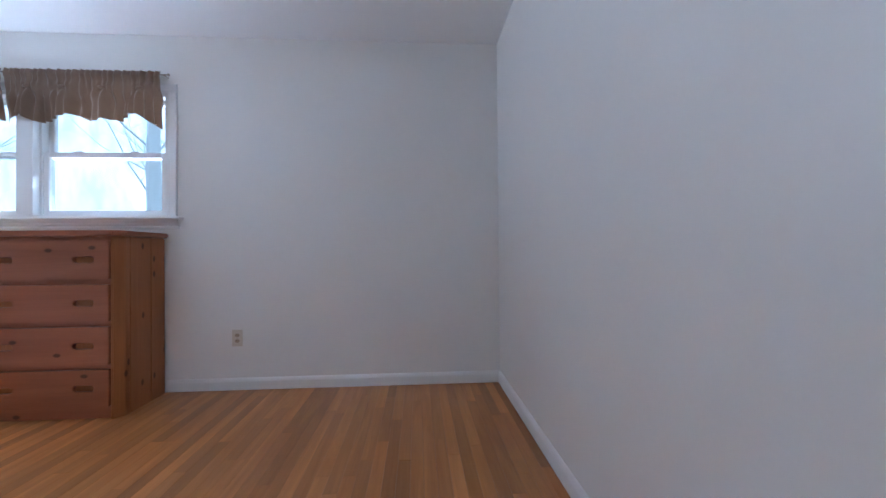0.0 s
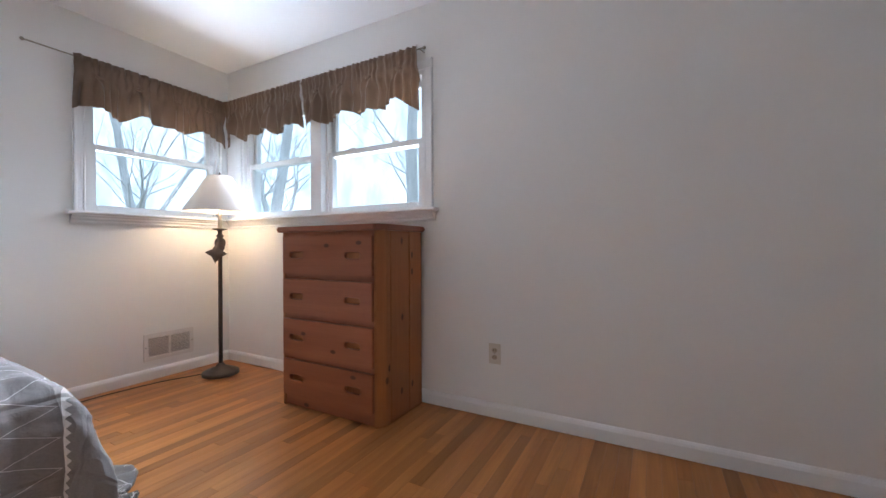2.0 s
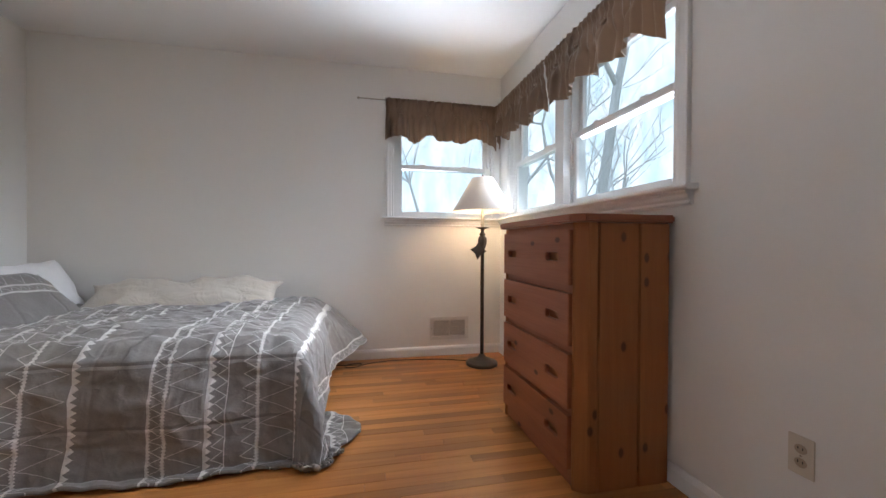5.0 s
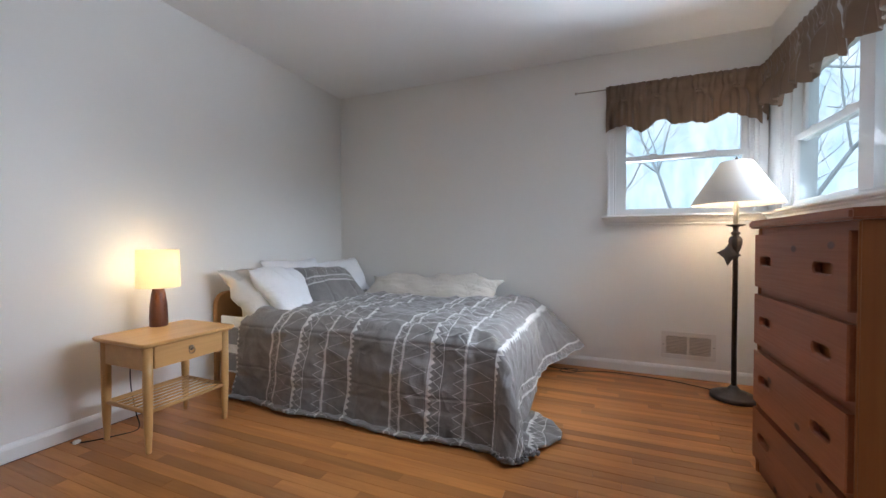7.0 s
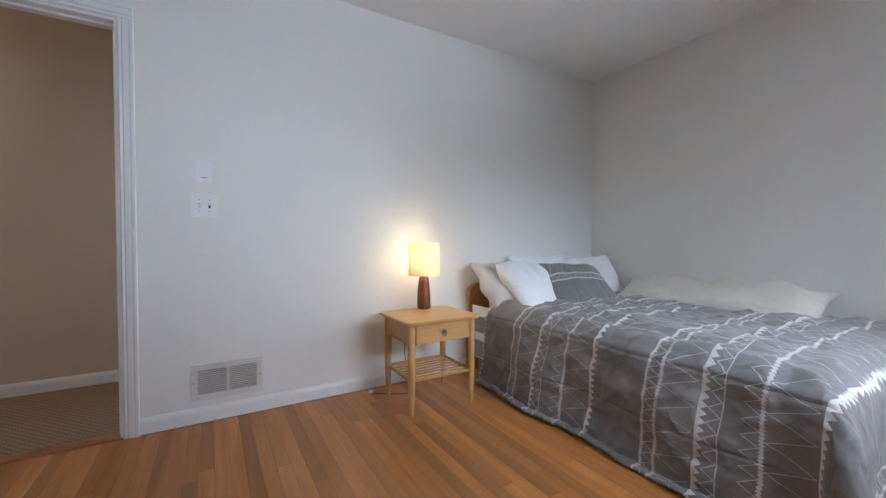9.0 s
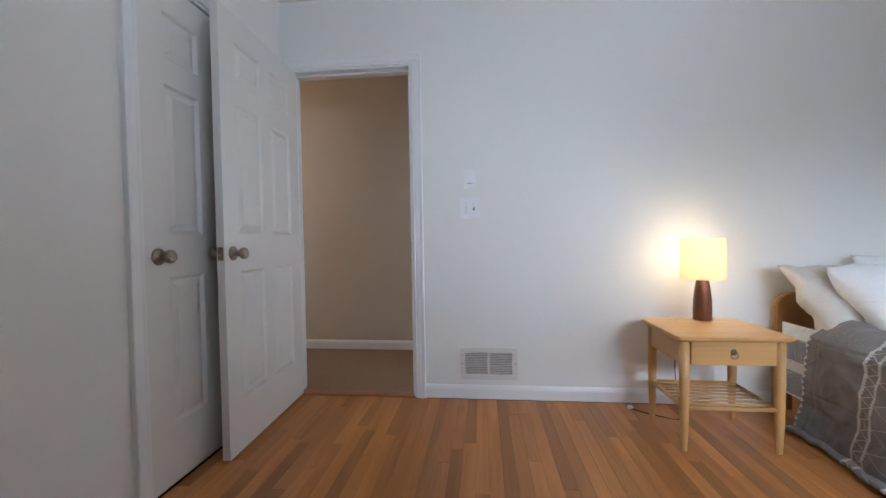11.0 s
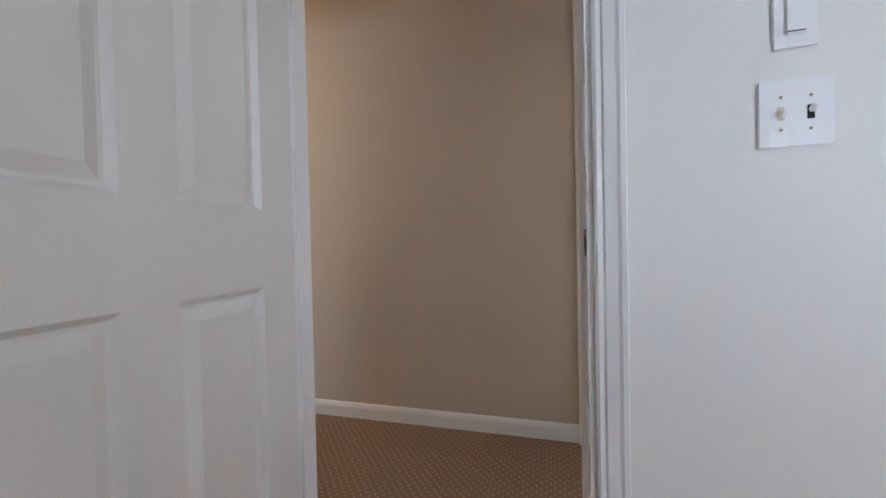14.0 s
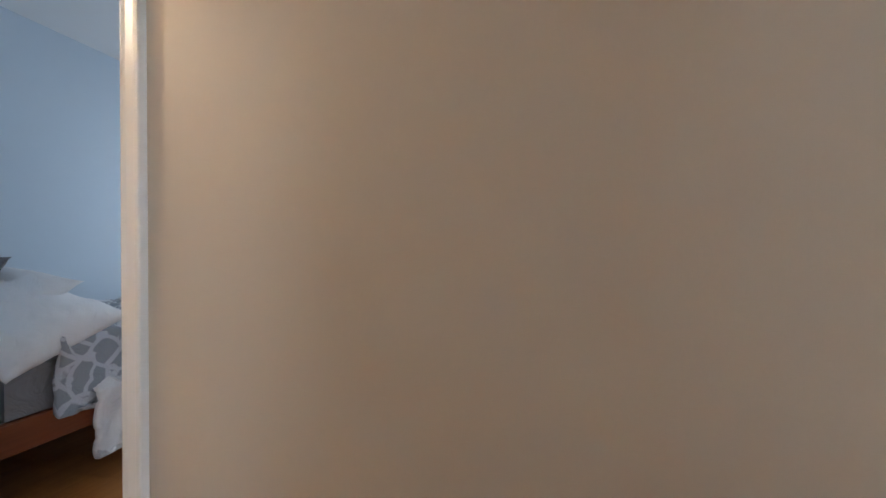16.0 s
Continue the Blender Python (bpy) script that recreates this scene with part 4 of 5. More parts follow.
for z in (-0.0195, 0.0195):
    bm = bmesh.new()
    lathe(bm, [(0.0165, 0), (0.0165, 0.0012), (0.0155, 0.0016)], 24)
    bmesh.ops.scale(bm, vec=(1, 0.82, 1), verts=bm.verts)
    so = part("socket", bm, paint("socket_tan", (0.45, 0.36, 0.26), 0.4), ot, m=pose(0, -0.005, z, 90, 0, 0))
    for x in (-0.0063, 0.0063):
        bm = bmesh.new()
        box(bm, (x - 0.0012, -0.001, 0.001), (x + 0.0012, 0.006, 0.0022))
        part("slot", bm, DARK, so)
screw(ot, 0, 0)
ot.matrix_basis = pose(-1.142, N - 0.0005, 0.362, 0, 0, 0)

# ---- bed ----
BX0, BX1, BY0, BY1, BZ = -3.555, -2.100, -0.655, 1.300, 0.505
bed = tagged(empty("bed", BX0, BY0, 0), "double bed with a maple headboard against the wall", "bed")
slab("mattress", (0.02, 0.02, 0.28), (BX1 - BX0 - 0.03, BY1 - BY0 - 0.03, BZ - 0.035), SHEET, bed, bevel=0.04)
slab("box_spring", (0.03, 0.03, 0.12), (BX1 - BX0 - 0.04, BY1 - BY0 - 0.04, 0.275), SHEET, bed, bevel=0.02)
for x in (0.08, BX1 - BX0 - 0.13):
    for y in (0.06, BY1 - BY0 - 0.14):
        slab("leg", (x, y, 0), (x + 0.05, y + 0.05, 0.12), HEADBOARD, bed)
bm = bmesh.new()
pts = [(0.0, 0.0), (BX1 - BX0 - 0.045, 0.0)]
for k in range(7):
    a = math.pi / 2 * k / 6
    pts.append((BX1 - BX0 - 0.045 - 0.09 + 0.09 * math.cos(a), 0.565 + 0.09 * math.sin(a)))
for k in range(7):
    a = math.pi / 2 + math.pi / 2 * k / 6
    pts.append((0.09 + 0.09 * math.cos(a), 0.565 + 0.09 * math.sin(a)))
f0 = [bm.verts.new((x, -0.048, z)) for x, z in pts]
f1 = [bm.verts.new((x, -0.012, z)) for x, z in pts]
bm.faces.new(f0)
bm.faces.new(f1[::-1])
for k in range(len(pts)):
    j = (k + 1) % len(pts)
    bm.faces.new((f0[k], f1[k], f1[j], f0[j]))
bmesh.ops.recalc_face_normals(bm, faces=bm.faces)
part("headboard", bm, HEADBOARD, bed, "honey maple headboard with rounded corners", bevel=0.006)


def cloth_noise(x, y, s, seed):
    return noise.noise(Vector((x * s + seed, y * s - seed, seed * 1.7)))


def fold_noise(x, y, s, seed):
    """Sharp creases: ridged noise."""
    return (1 - abs(cloth_noise(x, y, s, seed))) ** 4


def drape(x0, x1, y0, y1, top, over_x, over_y, nx, ny, material, name, floor=0.012):
    """A quilt on a bed: hangs over the +x side by over_x and over the +y end by over_y(x); UVs in metres."""
    bm = bmesh.new()
    uvl = bm.loops.layers.uv.new("UVMap")
    rows, uvs = [], {}
    rr = 0.085
    for j in range(ny + 1):
        row = []
        for i in range(nx + 1):
            sx = x0 + (x1 + over_x - x0) * i / nx
            oy = over_y(min(1.0, max(0.0, (sx - x0) / (x1 - x0))))
            sy = y0 + (y1 + oy - y0) * j / ny
            a, b = max(0.0, sx - x1), max(0.0, sy - y1)
            bx, by = min(sx, x1), min(sy, y1)
            r = math.hypot(a, b)
            if a > 0 and b > 0:
                phi = math.degrees(math.atan2(b, a))
                most = 0.50 + 0.05 * math.exp(-(((phi - 75) / 14) ** 2)) + 0.02 * phi / 90
                if r > most:
                    a, b, r = a * most / r, b * most / r, most
            head = min(1.0, max(0.0, (sy - y0) / 0.25))
            puff = 0.018 * abs(math.sin(math.pi * (sx - x0) / 0.245)) ** 0.5 * abs(math.sin(math.pi * (sy + 0.1) / 0.43)) ** 0.4
            puff += 0.022 * cloth_noise(sx, sy, 3.2, 2.2) + 0.016 * fold_noise(sx, sy, 4.5, 7.1) + 0.010 * fold_noise(sx, sy, 9.5, 1.3) + 0.007 * cloth_noise(sx, sy, 14, 4.0)
            if r < 1e-6:
                edge = min(x1 - sx, y1 - sy)
                z = top + puff + 0.02 * math.sin(math.pi * min(1, max(0, (sx - x0) / (x1 - x0))))
                if edge < rr:
                    z -= (rr - edge) ** 2 / (2 * rr)
                p = Vector((bx, by, z))
            else:
                ca, cb = a / r, b / r
                fall = top - 0.027 - floor
                start = 0.03 * (1 - math.exp(-r / 0.04))
                lean = 0.058 * (r / 0.5) + 0.10 * (2 * ca * cb) ** 2 * (r / 0.5)
                lean += 0.75 * r * cb * math.exp(-(((sx - x0) / 0.42) ** 2))
                down = math.sqrt(max(0.0, r * r - min(lean, r * 0.6) ** 2))
                spill = max(0.0, down - fall)
                down = min(down, fall)
                wave = (0.018 * math.sin(sy * 9.0 + 0.7) * ca + 0.02 * math.sin(sx * 11.0) * cb) * min(1.0, r / 0.3)
                out = start + lean + spill * 0.9 + wave + puff * 0.9
                lift = 0.010 * abs(math.sin((sx - sy) * 23)) * (1 if spill > 0 else 0)
                p = Vector((bx + ca * out, by + cb * out, top - 0.027 - down + lift + (0.5 * puff if spill > 0 else 0)))
                p.z = max(p.z, floor)
            row.append(bm.verts.new(p))
            uvs[row[-1]] = (sy + 8.6 - 0.735, sx)
        rows.append(row)
    for j in range(ny):
        for i in range(nx):
            f = bm.faces.new((rows[j][i], rows[j][i + 1], rows[j + 1][i + 1], rows[j + 1][i]))
            f.smooth = True
            for lp in f.loops:
                lp[uvl].uv = uvs[lp.vert]
    ob = part(name, bm, material)
    s = ob.modifiers.new("thick", "SOLIDIFY")
    s.thickness, s.offset = 0.012, -1
    return ob


quilt = drape(BX0 + 0.03, BX1 - 0.055, -0.400, BY1, BZ + 0.012, 0.525, lambda f: 0.36 + 0.27 * math.exp(-(((f - 0.86) / 0.15) ** 2)) + 0.10 * f ** 6, 190, 210, QUILT, "quilt")
tagged(quilt, "grey quilt with white zigzag bands hanging to the floor", "quilt")
hang = slab("sheet", (0, 0, 0), (0.012, 0.30, 0.38), WHITECLOTH, None, bevel=0.004)
hang.matrix_basis = pose(BX1 - 0.065, BY0 + 0.02, 0.12)
tagged(hang, "white fitted sheet hanging beside the headboard", "sheet")


def pillow(name, w, h, t, m, material, label, seed, sag=0.0, flange=0.0, group="pillows on the bed", pinch=0.5, lumps=1.6):
    """A soft cushion, w along x, h along y, thick along z."""
    bm = bmesh.new()
    uvl = bm.loops.layers.uv.new("UVMap")
    n = 34
    uvs = {}
    for s in (1, -1):
        gr = []
        for j in range(n + 1):
            row = []
            for i in range(n + 1):
                u, v_ = 2 * i / n - 1, 2 * j / n - 1
                fu = min(1.0, max(0.0, (1 - abs(u)) / (1 - flange)))
                fv = min(1.0, max(0.0, (1 - abs(v_)) / (1 - flange)))
                full = (1 - (1 - fu) ** 2.4) * (1 - (1 - fv) ** 2.4)
                thick = t / 2 * max(0.0, full) ** 0.55
                x = w / 2 * u * (1 - pinch * 0.22 * (1 - v_ * v_) * abs(u) ** 3)
                y = h / 2 * v_ * (1 - pinch * 0.22 * (1 - u * u) * abs(v_) ** 3)
                crease = lumps * (0.020 * cloth_noise(x, y, 5, seed) + 0.015 * fold_noise(x * 0.6 + y * 0.5, y * 1.6 - x * 0.4, 6, seed + 3) * (0.4 + 0.6 * abs(u)) + 0.006 * fold_noise(x, y, 15, seed + 5)) * min(1, full * 2)
                edge = 0.012 * lumps * cloth_noise(x, y, 9, seed + 9)
                z = s * (thick + crease * (1 if s > 0 else 0.3)) + edge - sag * (u * u + 0.4 * v_ * v_)
                row.append(bm.verts.new((x + edge, y - edge * 0.7, z)))
                uvs[row[-1]] = (y * 1.0 + seed * 0.3, x)
            gr.append(row)
        for j in range(n):
            for i in range(n):
                q = (gr[j][i], gr[j][i + 1], gr[j + 1][i + 1], gr[j + 1][i])
                f = bm.faces.new(q if s > 0 else q[::-1])
                f.smooth = True
                for lp in f.loops:
                    lp[uvl].uv = uvs[lp.vert]
    bmesh.ops.remove_doubles(bm, verts=bm.verts, dist=1e-4)
    ob = part(name, bm, material, m=m)
    return tagged(ob, label, "pillow", group)


pillow("pillow", 0.60, 0.46, 0.16, pose(-2.41, -0.51, 0.625, 126, 0, 12), CREAMCLOTH, "cream pillow leaning on the headboard", 1.0, flange=0.10, pinch=0.3, lumps=1.6)
pillow("pillow", 0.62, 0.46, 0.17, pose(-2.55, -0.39, 0.630, 130, -3, 16), WHITECLOTH, "rumpled white pillow leaning on another pillow", 2.0, flange=0.12, pinch=0.25, lumps=1.7)
pillow("pillow", 0.58, 0.46, 0.17, pose(-2.78, -0.53, 0.650, 116, 0, -3), WHITECLOTH, "white pillow standing against the headboard", 3.0, flange=0.05, pinch=0.35, lumps=0.9)
pillow("pillow", 0.60, 0.46, 0.17, pose(-3.24, -0.47, 0.635, 122, 4, -14), WHITECLOTH, "white pillow in the corner behind the grey sham", 4.0, flange=0.08, pinch=0.3, lumps=1.4)
pillow("pillow_sham", 0.57, 0.47, 0.15, pose(-2.91, -0.29, 0.630, 139, -2, -12), QUILT, "grey sham with white zigzag bands above a plain half", 5.7333, flange=0.10, pinch=0.3, lumps=0.8)
pillow("body_pillow", 1.28, 0.38, 0.16, pose(-3.385, 0.38, 0.580, -27, 0, -86), CREAMCLOTH, "long cream body pillow along the wall", 6.0, flange=0.07, lumps=1.5)

# ---- nightstand ----
NX0, NX1, NY0, NY1, NZ = -1.882, -1.392, -0.575, -0.155, 0.528
ns = tagged(empty("nightstand", NX0, NY0, 0), "light beech nightstand with one drawer and slatted shelf", "nightstand")
nwid, ndep = NX1 - NX0, NY1 - NY0
bm = bmesh.new()
pts = []
for cx, cy, a0 in ((nwid - 0.03, ndep - 0.03, 0), (0.03, ndep - 0.03, 90), (0.03, 0.03, 180), (nwid - 0.03, 0.03, 270)):
    for k in range(5):
        a = radians(a0 + 22.5 * k)
        pts.append((cx + 0.03 * math.cos(a), cy + 0.03 * math.sin(a)))
lv = []
for z, inset in ((NZ - 0.022, 0.010), (NZ - 0.012, 0.0), (NZ - 0.003, 0.0), (NZ, 0.003)):
    lv.append([bm.verts.new((nwid / 2 + (x - nwid / 2) * (1 - inset / (nwid / 2)), ndep / 2 + (y - ndep / 2) * (1 - inset / (ndep / 2)), z)) for x, y in pts])
for a, b in zip(lv, lv[1:]):
    for k in range(len(pts)):
        j = (k + 1) % len(pts)
        bm.faces.new((a[k], a[j], b[j], b[k]))
bm.faces.new(lv[0][::-1])
bm.faces.new(lv[-1])
part("tabletop", bm, BEECH, ns)
for x in (0.045, nwid - 0.045):
    for y in (0.045, ndep - 0.045):
        bm = bmesh.new()
        lathe(bm, [(0.011, 0.0), (0.012, 0.004), (0.0185, 0.14), (0.0215, 0.30), (0.0215, NZ - 0.022)], 18, (x, y))
        part("leg", bm, BEECH_LEG, ns, smooth=True)
for a, b in (((0.06, 0.034), (nwid - 0.06, 0.050)), ((0.034, 0.06), (0.050, ndep - 0.06)), ((nwid - 0.050, 0.06), (nwid - 0.034, ndep - 0.06))):
    slab("apron", (*a, NZ - 0.135), (*b, NZ - 0.022), BEECH, ns)
dr = slab("drawer", (0.068, ndep - 0.050, NZ - 0.132), (nwid - 0.068, ndep - 0.030, NZ - 0.026), BEECH, ns, bevel=0.002)
bm = bmesh.new()
lathe(bm, [(0.014, 0), (0.014, 0.002), (0.008, 0.004), (0.005, 0.009)], 18)
part("pull_boss", bm, BRASS, dr, "dark brass ring pull", smooth=True, m=pose(nwid / 2, ndep - 0.030, NZ - 0.072, -90, 0, 0))
ring = [(nwid / 2 + 0.015 * math.sin(a), ndep - 0.023, NZ - 0.085 + 0.015 * math.cos(a)) for a in [k * math.pi / 8 for k in range(17)]]
tube("pull_ring", ring, 0.0022, BRASS, dr)
for y in (0.045, ndep - 0.045):
    tube("shelf_rail", [(0.05, y, 0.195), (nwid - 0.05, y, 0.195)], 0.010, BEECH, ns)
for x in (0.045, nwid - 0.045):
    tube("shelf_rail", [(x, 0.05, 0.195), (x, ndep - 0.05, 0.195)], 0.010, BEECH, ns)
for k in range(7):
    y = 0.083 + (ndep - 0.166) * k / 6
    tube("shelf_slat", [(0.05, y, 0.198), (nwid - 0.05, y, 0.198)], 0.0060, BEECH, ns)

tl = tagged(empty("table_lamp", -1.69, -0.53, NZ + 0.001), "lit table lamp with a walnut base and drum shade", "table lamp")
bm = bmesh.new()
lathe(bm, [(0.042, 0), (0.044, 0.004), (0.044, 0.06), (0.041, 0.12), (0.034, 0.18), (0.026, 0.218), (0.020, 0.223), (0.011, 0.225), (0.011, 0.24), (0.006, 0.245)], 36)
part("base", bm, WALNUT, tl, smooth=True)
bm = bmesh.new()
lathe(bm, [(0.104, 0.218), (0.105, 0.220), (0.101, 0.428), (0.100, 0.429), (0.0985, 0.428), (0.1025, 0.220)], 56, cap=False)
part("shade", bm, SHADE_SMALL, tl, "cream linen drum shade", smooth=True)
bm = bmesh.new()
bmesh.ops.create_uvsphere(bm, u_segments=16, v_segments=10, radius=0.028)
part("bulb", bm, BULB, tl, smooth=True, m=pose(0, 0, 0.315))
tl.children[-1].visible_shadow = False
bm = bmesh.new()
lathe(bm, [(0.008, 0.24), (0.014, 0.245), (0.014, 0.282), (0.012, 0.288)], 16)
part("socket", bm, BRASS, tl, smooth=True)
for a in range(3):
    tube("spider_arm", [(0.012 * math.cos(a * 2.094), 0.012 * math.sin(a * 2.094), 0.25), (0.102 * math.cos(a * 2.094), 0.102 * math.sin(a * 2.094), 0.225)], 0.0016, BRASS, tl)
c = tagged(empty("power_cord", -1.62, -0.63, 0.3), "black lamp cord with an inline plug behind the nightstand", "cord")
tube("cord", [(-0.08, 0.04, 0.22), (-0.06, 0.0, 0.12), (0.0, -0.02, 0.05), (0.02, 0.0, -0.08), (0.03, 0.06, -0.22), (0.05, 0.12, -0.295), (0.14, 0.10, -0.296), (0.25, 0.02, -0.296), (0.27, -0.03, -0.296)], 0.003, BLACK, c)
bm = bmesh.new()
box(bm, (-0.012, -0.012, 0.02), (0.012, 0.012, 0.065))
part("plug", bm, BLACK, c, bevel=0.004)
bm = bmesh.new()
box(bm, (0.25, 0.0, -0.296), (0.28, 0.02, -0.278))
part("plug_tab", bm, PLATE, c, "white plug", bevel=0.004)

# ---- guest room through the hall doorway ----
GE, GS = 3.65, -5.30
GN = HALL_S - TH
wall("wall_guest_east", "x", GE, 0.10, GS, GN, H, [], GUESTWALL, "pale blue-grey guest room wall")
wall("wall_guest_north", "y", GN, TH / 2, 0.9, GE, H, [(GUEST_X0, GUEST_X1, 0, DOOR_H)], GUESTWALL, "pale blue-grey guest room wall with the doorway")
# the opening here is out of view, added to let light in
wall("wall_guest_south", "y", GS - 0.10, 0.10, 0.9, GE, H, [(2.0, 3.0, 1.1, 1.9)], GUESTWALL, "pale blue-grey guest room wall with an added, unseen window opening")
wall("wall_guest_west", "x", 0.80, 0.10, GS, GN, H, [], GUESTWALL, "pale blue-grey guest room wall")
tagged(slab("ceiling_guest", (0.8, GS - 0.1, H), (GE + 0.1, GN + TH / 2, H + 0.1), CEIL), "flat white guest room ceiling", "ceiling", kind="structure")

gb_ = tagged(empty("guest_bed", 2.32, -1.92, 0), "unmade bed with a cherry wood frame", "bed")
slab("side_rail", (0.0, -1.98, 0.215), (0.03, -0.02, 0.335), REDWOOD, gb_, bevel=0.005)
slab("side_rail", (1.12, -1.98, 0.215), (1.15, -0.02, 0.335), REDWOOD, gb_, bevel=0.005)
slab("headboard", (0.035, -0.03, 0.22), (1.115, 0.02, 0.62), REDWOOD, gb_, bevel=0.008)
slab("footboard", (-0.02, -2.02, 0.0), (1.17, -1.98, 0.40), REDWOOD, gb_, bevel=0.008)
slab("mattress", (0.02, -1.97, 0.30), (1.13, -0.04, 0.56), SHEET, gb_, bevel=0.04)


def rumpled(x0, x1, y0, y1, top, over, name, material, label):
    """A rumpled comforter that hangs over the -x side."""
    bm = bmesh.new()
    nx, ny = 70, 90
    rows = []
    for j in range(ny + 1):
        row = []
        for i in range(nx + 1):
            sx = x0 - over + (x1 - x0 + over) * i / nx
            sy = y0 + (y1 - y0) * j / ny
            a = max(0.0, x0 - sx)
            w = 0.05 * fold_noise(sx, sy, 4, 3.3) + 0.035 * cloth_noise(sx, sy, 6, 1.1) + 0.02 * fold_noise(sx, sy, 10, 5.5)
            hang_ = min(a, over * (0.85 + 0.3 * cloth_noise(sy, 0.0, 3.0, 8.8)))
            if a > 0:
                p = (x0 - 0.03 - 0.05 * a - w, sy, top - hang_ + 0.5 * w)
            else:
                p = (sx, sy, top + w)
            row.append(bm.verts.new(p))
        rows.append(row)
    for j in range(ny):
        for i in range(nx):
            f = bm.faces.new((rows[j][i], rows[j][i + 1], rows[j + 1][i + 1], rows[j + 1][i]))
            f.smooth = True
    ob = part(name, bm, material)
    md = ob.modifiers.new("thick", "SOLIDIFY")
    md.thickness = 0.02
    return tagged(ob, label, "bedding")


rumpled(2.34, 3.45, -3.88, -2.12, 0.59, 0.33, "comforter", SCROLL, "rumpled grey comforter with a pale scroll pattern")
rumpled(2.31, 2.50, -3.88, -2.24, 0.36, 0.30, "bed_skirt", WHITECLOTH, "white ruffled bed skirt hanging below the comforter")
pillow("pillow", 0.60, 0.46, 0.17, pose(2.50, -2.11, 0.680, 22, 18, 188), WHITECLOTH, "white flanged pillow drooping over the bed's side", 11.0, flange=0.14, group="pillows on the guest bed")
pillow("pillow", 0.66, 0.46, 0.16, pose(2.72, -2.08, 0.745, 36, 10, 184), WHITECLOTH, "white pillow propped on the guest bed", 12.0, flange=0.05, group="pillows on the guest bed")
pillow("pillow", 0.60, 0.45, 0.15, pose(2.86, -2.00, 0.780, 54, 6, 180), GREYCLOTH, "dark grey pillow at the headboard", 13.0, flange=0.06, group="pillows on the guest bed")

# ---- office room past the hall end ----
OW, OS, OE = -4.2, -5.55, -0.285
wall("wall_office_east", "x", OE - 0.0, 0.055, OS, HALL_N, H, [(OFF_Y0, OFF_Y1, 0, DOOR_H)], OFFICEWALL, "bright white office wall with the doorway")
OWX0, OWX1, OZ0, OZ1 = -2.97, -1.02, 1.25, 2.12
wall("wall_office_south", "y", OS - 0.15, 0.15, OW, 0.8, H, [(OWX0, OWX1, OZ0, OZ1)], OFFICEWALL, "bright white office wall with a twin window opening")
wall("wall_office_west", "x", OW - 0.1, 0.10, OS, HALL_N + TH, H, [], OFFICEWALL, "bright white office wall")
wall("wall_office_north", "y", HALL_N - 0.003, 0.003, OW, OE, H, [], OFFICEWALL, "bright white office wall")
tagged(slab("ceiling_office", (OW, OS - 0.15, H), (0.8, HALL_N, H + 0.1), CEIL), "flat white office ceiling", "ceiling", kind="structure")
baseboard((OW, OS, 0), (OE, OS, 0), (0, 1, 0))
WZ0_, WZ1_ = WZ0, WZ1
WZ0, WZ1 = OZ0, OZ1
oww = window("window_3", (OWX1, OS, OZ0), (-1, 0, 0), (0, 1, 0), OWX1 - OWX0, "white twin window with raised blinds in the office", [(0, 0.93), (1.02, OWX1 - OWX0)])
casing("casing", oww, (0, 0, 0), (-1, 0, 0), (0, 1, 0), OWX1 - OWX0, OZ1 - OZ0, "lrt")
WZ0, WZ1 = WZ0_, WZ1_
bm = bmesh.new()
sweep(bm, STOOL, (OWX0 - 0.10, OS, OZ0), (OWX1 + 0.10, OS, OZ0), (0, 1, 0))
sweep(bm, APRON, (OWX0 - 0.08, OS, OZ0), (OWX1 + 0.08, OS, OZ0), (0, 1, 0))
bmesh.ops.recalc_face_normals(bm, faces=bm.faces)
part("window_sill", bm, TRIM, oww, m=oww.matrix_basis.inverted())
for x0, x1 in ((OWX0 + 0.03, OWX0 + 0.85), (OWX1 - 0.86, OWX1 - 0.03)):
    bl = tagged(empty("window_blind", x0, OS - 0.012, OZ1 - 0.03), "raised white mini blind stacked at the window head", "blind", "office blinds")
    slab("head_rail", (0, -0.015, -0.03), (x1 - x0, 0.015, 0.0), TRIM, bl)
    for k in range(10):
        slab("slat", (0.003, -0.013, -0.038 - 0.0085 * k), (x1 - x0 - 0.003, 0.013, -0.0325 - 0.0085 * k), TRIM, bl)
    tube("wand", [(0.12, 0.018, -0.02), (0.13, 0.02, -0.55)], 0.003, PLATE, bl)

cv = tagged(empty("ceiling_vent", -1.90, -4.40, H - 0.001), "white square louvred ceiling diffuser", "vent")
for r in (0.16, 0.122, 0.088, 0.054):
    bm = bmesh.new()
    q = [[bm.verts.new((sx * rr_, sy * rr_, z)) for sx, sy in ((1, 1), (-1, 1), (-1, -1), (1, -1))] for rr_, z in ((r, -0.009), (r - 0.019, -0.005), (r - 0.019, -0.003), (r, -0.007))]
    for a, b in zip(q, q[1:] + q[:1]):
        for i in range(4):
            bm.faces.new((a[i], a[(i + 1) % 4], b[(i + 1) % 4], b[i]))
    part("louvre", bm, GRILLE, cv)
slab("backing", (-0.15, -0.15, -0.0025), (0.15, 0.15, -0.001), DARK, cv)
